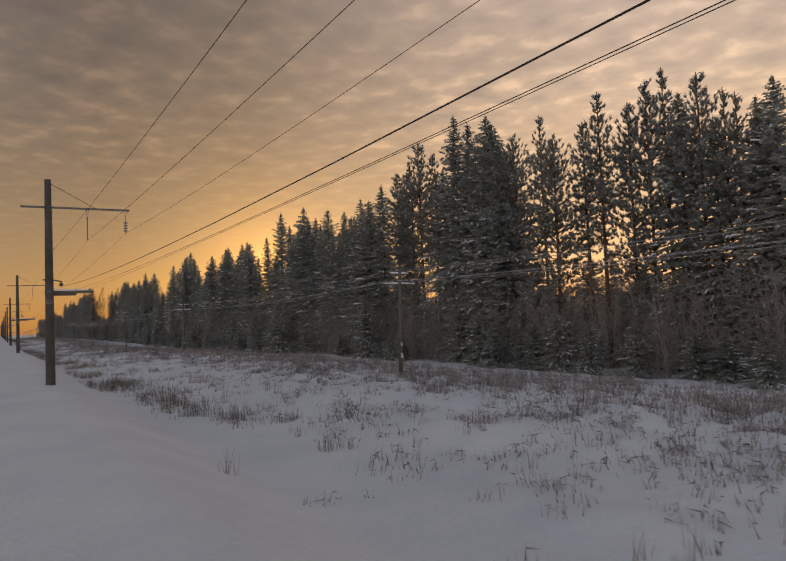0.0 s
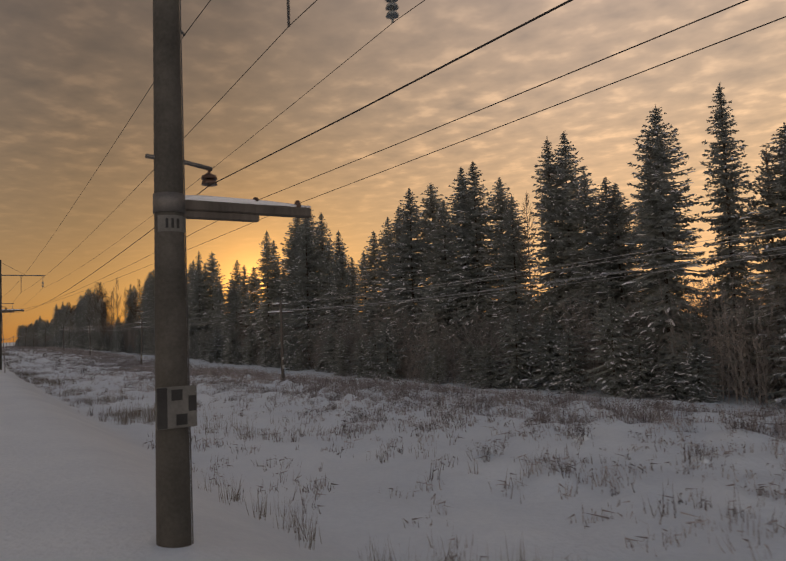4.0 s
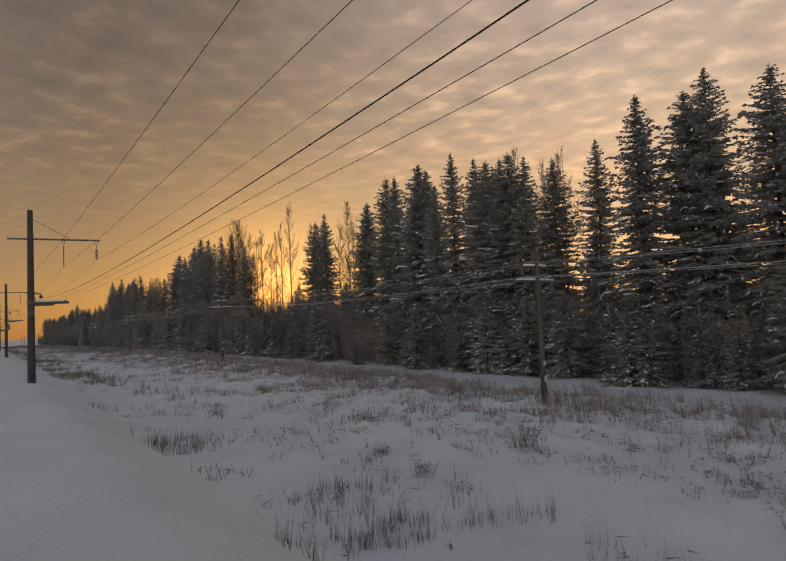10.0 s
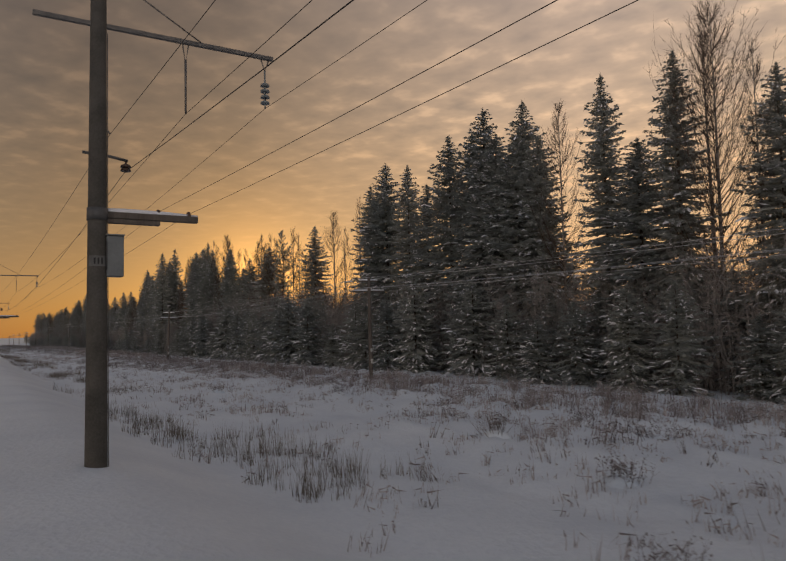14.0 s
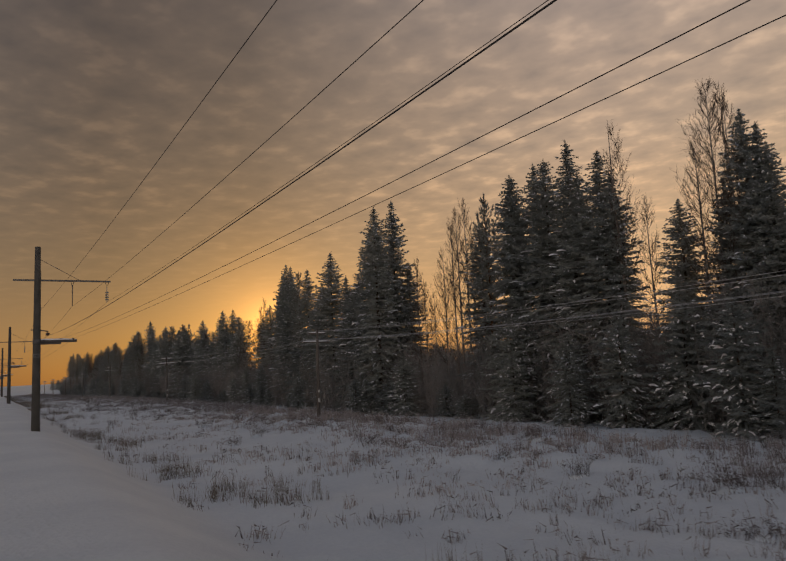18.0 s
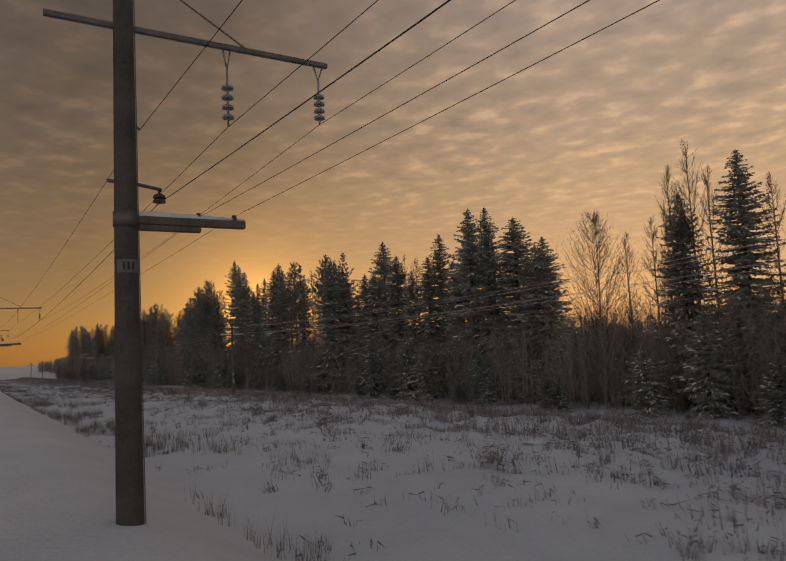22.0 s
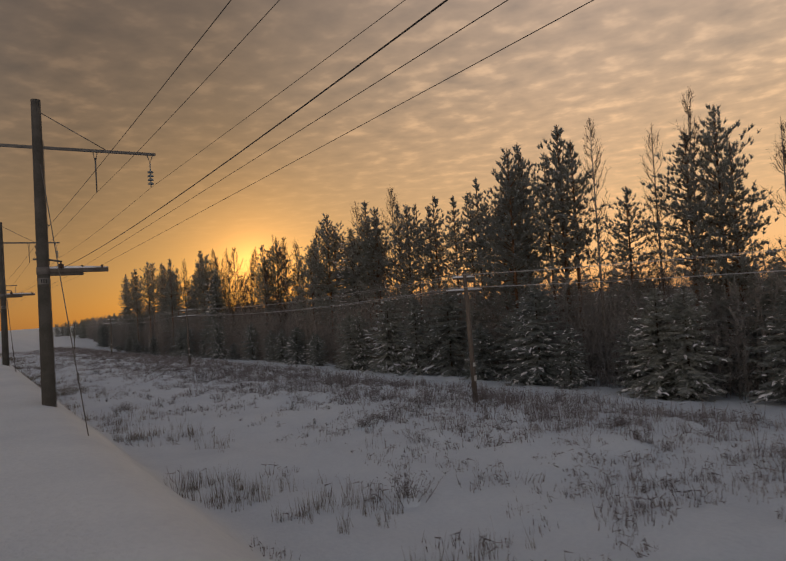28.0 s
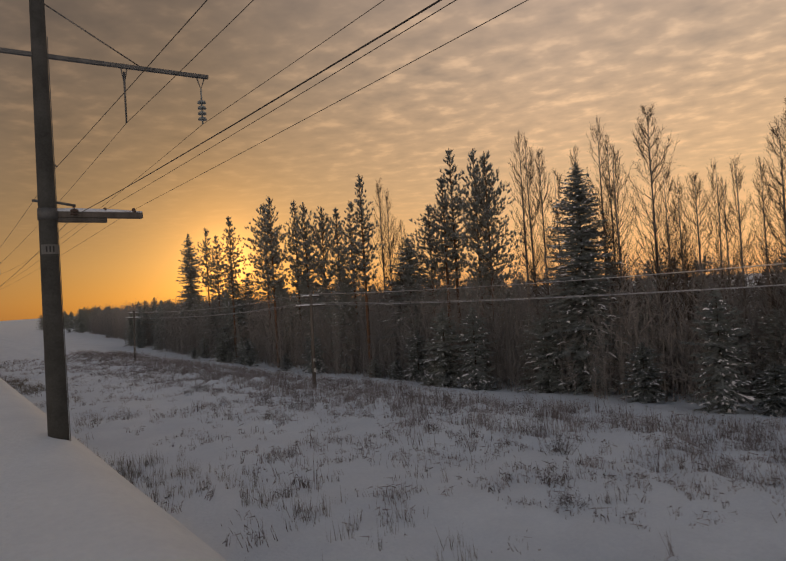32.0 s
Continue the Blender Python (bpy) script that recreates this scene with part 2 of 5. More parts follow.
def tube(bm, pts, radii, sides=8, cap=True):
    """A tube along points; returns nothing, adds to bm."""
    rings = []
    pts = [Vector(p) for p in pts]
    for i, p in enumerate(pts):
        d = (pts[min(i + 1, len(pts) - 1)] - pts[max(i - 1, 0)]).normalized()
        a = d.cross(Vector((0, 0, 1)) if abs(d.z) < 0.9 else Vector((0, 1, 0))).normalized()
        b = d.cross(a)
        r = radii[i] if isinstance(radii, (list, tuple)) else radii
        rings.append([bm.verts.new(p + a * (r * math.cos(q * math.tau / sides)) + b * (r * math.sin(q * math.tau / sides))) for q in range(sides)])
    for r0, r1 in zip(rings, rings[1:]):
        for q in range(sides):
            f = bm.faces.new((r0[q], r0[(q + 1) % sides], r1[(q + 1) % sides], r1[q]))
            f.smooth = sides > 4
    if cap:
        bm.faces.new(rings[0][::-1]), bm.faces.new(rings[-1])
    return bm


def block(bm, centre, size, bevel=0.01):
    made = bmesh.ops.create_cube(bm, size=1, matrix=Matrix.Translation(centre) @ Matrix.Diagonal((*size, 1)))
    if bevel:
        edges = {e for v in made["verts"] for e in v.link_edges}
        bmesh.ops.bevel(bm, geom=list(edges), offset=bevel, segments=1, affect="EDGES")
    return bm


def thin(p0, p1, w, rng):
    """Slender triangles from p0 to p1 (n x 3 each), w wide at the foot, each turned its own way."""
    d = p1 - p0
    r = rng.normal(size=d.shape)
    s = np.cross(d, r)
    s /= np.linalg.norm(s, axis=1)[:, None] + 1e-9
    w = np.broadcast_to(np.asarray(w, dtype=float), (len(d),))[:, None]
    return np.stack([p0 - s * w / 2, p0 + s * w / 2, p1], 1)


# ---------------------------------------------------------------- ground
def knots(y, ys, zs):
    return np.interp(y, ys, zs)


FIELD_Y = [-200, 39, 100, 150, 210, 265, 318, 378, 433, 541, 600, 652, 703, 760, 815, 900, 1200]
FIELD_Z = [-0.6, -0.6, -0.5, -1.3, -1.9, -1.0, -0.4, -0.4, -0.9, -0.8, -1.2, -2.2, -2.5, -3.0, -3.4, -4.2, -4.5]
EDGE_Y = [-200, 25, 80, 120, 150, 210, 240, 270, 317, 350, 385, 420, 443, 480, 510, 545, 600, 660, 717, 770, 800, 850, 1200]
EDGE_Z = [-1.6, -1.6, -1.5, -2.0, -2.5, -3.0, -2.6, -2.1, -2.2, -1.3, -0.8, -1.0, -1.5, -1.8, -2.5, -2.5, -2.9, -3.2, -3.5, -4.3, -4.9, -6.0, -6.2]


def smooth_knots(y, ys, zs, half=14.0):
    return sum(np.interp(y + o * half, ys, zs) for o in (-1, -0.6, -0.2, 0.2, 0.6, 1)) / 6


def wavy(x, y, s, seed):
    """Cheap smooth noise of about -1..1."""
    r = np.random.RandomState(seed)
    out = np.zeros(np.broadcast(x, y).shape)
    for i in range(7):
        a, f, p = r.uniform(0, math.tau), r.uniform(0.6, 1.7) / s, r.uniform(0, math.tau)
        out = out + np.sin((x * math.cos(a) + y * math.sin(a)) * f * math.tau + p)
    return out / 3.2


def ground_z(x, y):
    x, y = np.asarray(x, dtype=float), np.asarray(y, dtype=float)
    f, e = smooth_knots(y, FIELD_Y, FIELD_Z), smooth_knots(y, EDGE_Y, EDGE_Z)
    ax = np.abs(x)
    z = np.where(ax < 23, f, f + (e - f) * np.clip((ax - 23) / 16, 0, 1))
    bank = np.clip((ax - 1.9) / 4.4, 0, 1)
    bank = bank * bank * (3 - 2 * bank)
    z = 0.7 + (z - 0.7) * bank
    rough = np.clip((ax - 5) / 5, 0, 1)
    z = z + rough * (0.10 * wavy(x, y, 9.0, 3) + 0.055 * wavy(x, y, 2.6, 4) + 0.03 * wavy(x, y, 1.1, 5))
    belt = np.exp(-((ax - 23) / 8.0) ** 2)
    z = z + 0.13 * belt * (1 + wavy(x, y, 3.0, 6)) + 0.15 * (0.2 * rough + belt) * np.maximum(0, wavy(x, y, 1.6, 9)) ** 0.6 + 0.05 * rough * np.maximum(0, wavy(x, y, 1.7, 8))
    far = np.clip((ax - 120) / 700, 0, 1)
    return z * (1 - far) + far * (-3.0)


def build_ground():
    near_x = np.concatenate([np.arange(1.6, 14.0, 0.4), np.arange(14.0, 42.0, 0.5), np.arange(42, 62, 2.5)])
    xs = np.concatenate([[-2500, -1200, -600, -300, -150, -80, -45, -25, -14, -9, -6, -4, -2.8, -1.9, -1, 0, 1.0], near_x, [66, 80, 100, 140, 220, 400, 800, 1500, 2500]])
    ys = np.concatenate([[-1500, -700, -300, -120, -50, -20], np.arange(0, 900, 0.55), [905, 915, 930, 950, 980, 1020, 1080, 1160, 1300, 1600, 2200, 3200]])
    gx, gy = np.meshgrid(xs, ys, indexing="ij")
    co = np.stack([gx, gy, ground_z(gx, gy)], -1).reshape(-1, 3)
    nx, ny = len(xs), len(ys)
    i, j = np.meshgrid(np.arange(nx - 1), np.arange(ny - 1), indexing="ij")
    a = (i * ny + j).reshape(-1)
    quad = np.stack([a, a + ny, a + ny + 1, a + 1], 1).astype(np.int32)
    me = bpy.data.meshes.new("ground")
    me.vertices.add(len(co)), me.loops.add(quad.size), me.polygons.add(len(quad))
    me.vertices.foreach_set("co", co.astype(np.float32).reshape(-1))
    me.loops.foreach_set("vertex_index", quad.reshape(-1))
    me.polygons.foreach_set("loop_start", np.arange(0, quad.size, 4, dtype=np.int32))
    me.update(calc_edges=True)
    me.polygons.foreach_set("use_smooth", np.ones(len(quad), dtype=bool))
    me.materials.append(SNOW)
    tagged(new("ground", me), "snow-covered railway bank and open field with low hummocks", "ground", kind="structure")


build_ground()


# ---------------------------------------------------------------- trees
def trunk_shape(H, r0, r1, lean, sides=7):
    return tube(bmesh.new(), [(0, 0, -0.3), (lean * 0.3, 0, H * 0.35), (lean, 0, H * 0.75), (lean * 0.9, 0, H)], [r0 * 1.15, r0 * 0.8, r0 * 0.4, r1], sides)


def spruce_shape(rng, H, R, step, low, snowy, fine=1.0):
    """Crown triangles and snow triangles of a spruce: whorls of flat tufted boughs with air between the tiers."""
    green, white = [], []
    up = np.array([0, 0, 1.0])

    def bough(z, turn, L, rel):
        tilt = np.interp(rel, [0, 0.4, 0.75, 0.93, 1.0], [-0.66, -0.46, -0.12, 0.18, 0.6]) + rng.normal(0, 0.08)
        out = np.array([math.cos(turn), math.sin(turn), 0.0])
        side = np.array([-math.sin(turn), math.cos(turn), 0.0])

        def spot(s):
            s = np.asarray(s)[:, None]
            return out * (s * L) + up * (z + tilt * L * s + (0.24 if tilt < 0.1 else -0.1) * L * s * s)

        m = max(3, int((2.5 + 2.2 * L) * fine))
        s = np.linspace(0.22, 0.97, m) + rng.normal(0, 0.03, m)
        p = spot(s)
        green.append(thin(spot([0.0]), spot([1.0]), 0.10 + 0.06 * L, rng))
        tw = ((0.27 * L * (1.1 - 0.66 * s) + 0.10 * min(1.0, 0.3 + L)) * rng.uniform(0.75, 1.25, m))[:, None]
        for sg in (-1, 1):
            tip = p + side * sg * tw * 0.85 + out * tw * 0.5 + up * tw * rng.uniform(-0.30, 0.08, (m, 1))
            green.append(thin(p - out * 0.05, tip, (0.14 * min(1.0, 0.35 + 0.6 * L) + 0.11 * tw[:, 0]) / fine ** 0.5, rng))
            # stubby tuft across each side twig
            q = p + (tip - p) * 0.55
            green.append(thin(q - up * 0.05, q + (tip - q) * 0.9 + rng.normal(0, 0.05, (m, 3)) * (0.4 + L * 0.3), 0.16 * min(1.0, 0.5 + 0.3 * L), rng))
        hang = p - up * tw * rng.uniform(0.2, 0.6, (m, 1)) * (0.45 + 0.55 * (1 - rel)) + rng.normal(0, 0.04, (m, 3))
        green.append(thin(p, hang, 0.18 * min(1.0, 0.3 + 0.6 * L) + 0.04 * L, rng))
        e = spot([0.90, 0.95, 1.0, 1.0])
        green.append(thin(e, e + out * 0.15 * min(1.0, L) + rng.normal(0, 0.09, (4, 3)) * min(1.0, L), 0.17 * min(1.0, 0.45 + 0.4 * L), rng))
        load = snowy * (1.35 - 0.95 * rel) * (0.40 + 0.9 * (math.sin(turn + R * 5 + z * 0.35) + 0.6 * math.sin(z * 1.3 + R * 11) > 0))
        for lump in range(2 if fine < 1 else 3):
            if L < 0.45 or rng.random() > load:
                continue
            s0 = rng.uniform(0.25, 0.85)
            skew = rng.normal(0, 0.16 * L)
            q = spot(np.linspace(s0, min(1.03, s0 + rng.uniform(0.12, 0.34)), 4)) + up * 0.06 + side * (np.array([[0.2], [0.5], [0.8], [1.0]]) * skew) - up * abs(skew) * 0.2
            w = min(0.032 + rng.gamma(1.6, 0.026), 0.10) * (0.7 + 0.15 * L)
            q[3] -= up * w * rng.uniform(0.3, 2.2)
            sink = up * w * 0.55
            for k in range(3):
                w0, w1 = w * (1.0 if k else 0.4), w * (0.3 if k == 2 else 1.0)
                l0, l1, r0, r1 = q[k] - side * w0 - sink, q[k + 1] - side * w1 - sink, q[k] + side * w0 - sink, q[k + 1] + side * w1 - sink
                t0, t1 = q[k] + up * w * (0.6 if k else 0.1), q[k + 1] + up * w * (0.1 if k == 2 else 0.6)
                white.append(np.array([[l0, t0, t1], [l0, t1, l1], [t0, r0, r1], [t0, r1, t1]]))

    z = low * H
    while z < H * 0.985:
        rel, d = z / H, H - z
        full = R * (1 - math.exp(-d / (0.25 * H))) * min(1.0, 0.6 + 3.0 * (rel - low)) * rng.uniform(0.82, 1.14)
        count = int(np.interp(rel, [0, 0.7, 1.0], [8, 7, 5]))
        turn = rng.uniform(0, math.tau)
        for k in range(count):
            L = max(0.08, full * (rng.uniform(0.78, 1.10) if rng.random() > 0.14 else rng.uniform(0.35, 0.7)))
            bough(z + rng.normal(0, 0.05), turn + (k + rng.normal(0, 0.16)) * math.tau / count, L, rel)
        # short boughs that fill the stem between two whorls
        gap = step * rng.uniform(0.8, 1.2) * np.interp(rel, [0, 0.6, 1.0], [1.35, 1.0, 0.62])
        for k in range(5):
            bough(z + gap * rng.uniform(0.25, 0.75), rng.uniform(0, math.tau), max(0.08, full * rng.uniform(0.25, 0.72)), rel)
        z += gap
    n = 12
    c = np.stack([np.zeros(n), np.zeros(n), np.linspace(H * 0.955, H * 0.992, n)], 1)
    d = rng.normal(size=(n, 3)) * [0.16, 0.16, 0.05] + [0, 0, 0.16]
    green.append(thin(c, c + d, 0.09, rng))
    c = np.array([[0, 0, H * 0.96]])
    green.append(thin(c, c + [[0, 0, H * 0.042]], 0.08, rng))
    return np.concatenate(green), np.concatenate(white) if white else np.zeros((0, 3, 3))


def pine_shape(rng, H, R, low):
    """Limb, needle and snow triangles of a pine: rising limbs that end in clubbed tufts, under a bristly leader."""
    limbs, green, white = [], [], []
    z = low * H
    while z < H * 0.965:
        rel, d = (z / H - low) / (1 - low), H - z
        swell = min(1.0, max(0.0, (d - 0.6) / 6.5))
        reach = R * 1.35 * (0.13 + 0.87 * swell * swell * (3 - 2 * swell)) * min(1.0, 0.6 + 2.0 * rel)
        turn = rng.uniform(0, math.tau)
        for i in range(rng.integers(4, 7)):
            a = turn + i * 1.2 + rng.normal(0, 0.4)
            L = max(0.22, reach * rng.uniform(0.45, 1.15))
            rise = np.interp(rel, [0, 0.5, 1.0], [0.05, 0.45, 1.3]) + rng.normal(0, 0.15)
            out = np.array([math.cos(a), math.sin(a), rise])
            foot = np.array([[0, 0, z + rng.uniform(-0.15, 0.15)]])
            limbs.append(thin(foot, foot + out * L, 0.09, rng))
            nodes = max(2, int(L * 4.2))
            for s in np.linspace(0.18 if L > 0.8 else 0.6, 1.0, nodes):
                c = foot + out * L * s + rng.normal(0, 0.13, (1, 3)) * min(1.0, L)
                n = 19
                e = rng.normal(size=(n, 3))
                e /= np.linalg.norm(e, axis=1)[:, None]
                e = e * 0.62 + out * 0.35 + [0, 0, 0.40]
                green.append(thin(np.repeat(c, n, 0) - e * 0.05, c + e * rng.uniform(0.18, 0.40, (n, 1)) * min(1.0, 0.55 + 0.45 * L), 0.105, rng))
                if rng.random() < 0.25:
                    n = 5
                    e = rng.normal(size=(n, 3)) * [1, 1, 0.35]
                    b = c + [0, 0, 0.16] + e * 0.07
                    e = np.clip(e, -1.2, 1.2)
                    white.append(np.stack([b - e * 0.08, b + np.cross(e, [0, 0, 1.0]) * 0.07, b + e * 0.08 + [0, 0, 0.04]], 1))
        z += rng.uniform(0.34, 0.58)
    n = 44
    c = np.stack([np.zeros(n), np.zeros(n), np.linspace(H * 0.93, H * 0.985, n)], 1)
    e = rng.normal(size=(n, 3)) * [0.20, 0.20, 0.10] + [0, 0, 0.22]
    green.append(thin(c, c + e, 0.11, rng))
    # dead stubs below the crown
    for z in np.linspace(low * H * 0.45, low * H, 9):
        a = rng.uniform(0, math.tau)
        foot = np.array([[0, 0, z]])
        limbs.append(thin(foot, foot + np.array([[math.cos(a), math.sin(a), -0.15]]) * rng.uniform(0.5, 1.6), 0.05, rng))
    return np.concatenate(limbs), np.concatenate(green), np.concatenate(white)


def birch_shape(rng, H, R, low):
    """Twig triangles of a leafless birch: arching branches that rise, split twice and end in a haze of fine twigs."""
    out = []
    n = int(42 * R)
    zs = H * (low + (0.975 - low) * np.sort(rng.random(n)) ** 0.9)
    for z in zs:
        rel = (z / H - low) / (1 - low)
        a = rng.uniform(0, math.tau)
        reach = R * np.interp(rel, [0, 0.3, 0.7, 1.0], [0.75, 1.0, 0.5, 0.06]) * rng.uniform(0.55, 1.1)
        rise = min(reach * rng.uniform(1.0, 1.9) + 0.35, (H - z) * 0.8 + 0.1)
        side = np.array([math.cos(a), math.sin(a), 0.0])
        foot = np.array([0.0, 0.0, z])
        # the branch leaves at a slant and bends upright
        bend = foot + side * reach * 0.62 + [0, 0, rise * 0.40]
        end = foot + side * reach + [0, 0, rise]
        thick = 0.036 + 0.02 * (1 - rel)
        for w in (0, 1):
            out.append(thin(foot[None], (bend + (end - bend) * 0.15)[None], thick, rng))
            out.append(thin((bend - (bend - foot) * 0.10)[None], end[None], thick * 0.72, rng))
        m = 8
        s = np.linspace(0.2, 0.99, m)[:, None]
        p = np.where(s < 0.5, foot + (bend - foot) * s * 2, bend + (end - bend) * (s * 2 - 1))
        d = np.where(s < 0.5, bend - foot, end - bend)
        d = d / np.linalg.norm(d, axis=1)[:, None]
        length = 0.24 * math.hypot(reach, rise)
        for rep in range(2):
            e = d + rng.normal(0, 0.42, (m, 3)) + [0, 0, 0.15]
            e /= np.linalg.norm(e, axis=1)[:, None]
            tl = (0.25 + length * (1 - s * 0.6)) * rng.uniform(0.6, 1.2, (m, 1))
            out.append(thin(p, p + e * tl, 0.020, rng))
            for rep2 in range(2):
                mid = p + e * tl * rng.uniform(0.25, 0.85, (m, 1))
                g = e + rng.normal(0, 0.5, (m, 3))
                out.append(thin(mid, mid + g * tl * rng.uniform(0.3, 0.6, (m, 1)), 0.015, rng))
    return np.concatenate(out)


def spruce(seed, H, R, step=0.62, low=0.04, snowy=0.35, name="spruce_tree", label="dark tall spruce with snow on its drooping boughs"):
    rng = np.random.default_rng(seed)
    ob = tagged(new(name), label, "tree", "forest edge trees")
    green, white = spruce_shape(rng, H, R, step, low, snowy)
    part("trunk", trunk_shape(H, 0.008 * H + 0.03, 0.015, rng.normal(0, 0.05)), BARK, ob, "grey-brown bark")
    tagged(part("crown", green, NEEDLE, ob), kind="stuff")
    if len(white):
        tagged(part("snow_load", white, SNOW_PAD, ob, "white snow lying on the boughs"), kind="stuff")
    return ob


def pine(seed, H, R, low, label="tall pine with a ragged crown on a bare trunk"):
    rng = np.random.default_rng(seed)
    ob = tagged(new("pine_tree"), label, "tree", "forest edge trees")
    limbs, green, white = pine_shape(rng, H, R, low)
    part("trunk", trunk_shape(H, 0.009 * H, 0.03, rng.normal(0, 0.12)), PINE_BARK, ob, "reddish scaly bark")
    tagged(part("bough", limbs, PINE_BARK, ob), kind="stuff")
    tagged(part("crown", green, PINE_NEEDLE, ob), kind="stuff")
    tagged(part("snow_load", white, SNOW_PAD, ob, "small caps of snow on the needles"), kind="stuff")
    return ob


def birch(seed, H, R, low, label="leafless birch with fine upright twigs"):
    rng = np.random.default_rng(seed)
    ob = tagged(new("birch_tree"), label, "tree", "forest edge trees")
    part("trunk", trunk_shape(H, 0.0065 * H, 0.012, rng.normal(0, 0.2), 6), BIRCH_BARK, ob, "pale peeling bark")
    tagged(part("crown", birch_shape(rng, H, R, low), TWIG, ob, "bare brown twigs"), kind="stuff")
    return ob


H0 = 20.0
KINDS = {"s": [lambda i=i: spruce(100 + i, H0, (3.1, 2.6, 3.5, 2.9, 2.35, 3.3, 2.8, 3.8)[i], 0.46, 0.05, (0.55, 0.4, 0.65, 0.5, 0.35, 0.7, 0.5, 0.6)[i]) for i in range(8)],
         "p": [lambda i=i: pine(200 + i, H0, (2.2, 1.5, 2.6, 1.7, 2.0, 1.4)[i], (0.40, 0.46, 0.28, 0.50, 0.24, 0.42)[i]) for i in range(6)],
         "b": [lambda i=i: birch(300 + i, H0, (2.0, 1.55, 2.7, 1.75, 2.3, 1.4)[i], (0.25, 0.32, 0.2, 0.36, 0.28, 0.4)[i]) for i in range(6)],
         "w": [lambda i=i: birch(330 + i, H0, (4.0, 3.6)[i], 0.2, "leafless birch with a broad rounded crown of fine twigs") for i in range(2)],
         "y": [lambda i=i: spruce(400 + i, 7.0, (2.0, 1.7, 2.3, 1.8)[i], 0.40, 0.03, 0.55, "young_spruce", "young bushy spruce heavily laden with snow") for i in range(4)]}
made = {}
pick = random.Random(7)


def plant(kind, x, y, h, wide=1.0):
    """A tree of height h on the ground at x, y."""
    i = pick.randrange(len(KINDS[kind]))
    h0 = 7.0 if kind == "y" else H0
    z = float(ground_z(x, y))
    k = h / h0
    kw = (0.35 * 1.0 + 0.65 * k) * wide
    m = Matrix.Translation((x, y, z - 0.05)) @ Matrix.Rotation(pick.uniform(0, math.tau), 4, "Z") @ Matrix.Diagonal((kw, kw, k, 1))
    if (kind, i) not in made:
        ob = KINDS[kind][i]()
        ob.matrix_basis = m
        made[kind, i] = (ob, kw, k)
        return ob
    ob, kw0, k0 = made[kind, i]
    return copy_thing(ob, m @ Matrix.Diagonal((1 / kw0, 1 / kw0, 1 / k0, 1)))


# the trees that stand along the edge of the wood, stretch by stretch: kind, across, along, height
WOOD = []
WOOD.append([("p", 44.0, 33.4, 23.2), ("p", 44.0, 35.0, 22.7), ("p", 44.0, 30.5, 22.0), ("p", 44.0, 28.5, 20.1), ("p", 44.0, 27.6, 19.5), ("p", 44.0, 39.9, 23.4), ("s", 44.0, 25.0, 19.9), ("s", 44.0, 26.2, 18.9), ("p", 44.0, 45.5, 21.0), ("p", 44.0, 36.8, 21.5), ("p", 44.0, 41.7, 21.4), ("s", 44.0, 32.1, 21.0), ("s", 44.0, 29.4, 18.4)])
WOOD.append([("p", 49.9, 53.2, 25.8), ("p", 44.0, 50.9, 22.4), ("s", 44.0, 55.0, 25.6), ("s", 44.0, 54.1, 24.5), ("s", 44.0, 53.0, 22.4), ("s", 44.0, 58.1, 25.7), ("s", 44.0, 60.6, 27.2), ("p", 44.0, 65.1, 24.0), ("p", 44.0, 68.1, 25.8), ("p", 44.0, 70.2, 23.4), ("p", 44.0, 73.6, 23.3), ("s", 44.0, 72.1, 20.6), ("s", 44.0, 77.5, 22.6), ("s", 44.0, 80.9, 17.8), ("s", 44.0, 63.1, 21.6), ("s", 44.0, 56.6, 23.0), ("s", 44.0, 52.2, 19.4)])
WOOD.append([("s", 44.0, 83.5, 21.8), ("s", 44.0, 81.1, 21.0), ("s", 44.0, 82.5, 17.9), ("p", 44.0, 86.5, 19.8), ("s", 44.0, 85.3, 19.1), ("s", 44.0, 88.8, 20.9), ("s", 44.0, 87.2, 18.1), ("s", 44.0, 94.6, 22.1), ("s", 44.0, 97.4, 20.0), ("s", 44.0, 99.1, 21.4), ("s", 44.1, 102.4, 21.7), ("s", 44.1, 104.2, 24.3), ("s", 44.2, 106.9, 20.9), ("s", 44.3, 111.0, 22.2), ("s", 44.4, 115.4, 25.2), ("s", 44.3, 109.2, 20.2), ("s", 44.0, 92.7, 17.9), ("s", 44.0, 90.7, 18.1)])
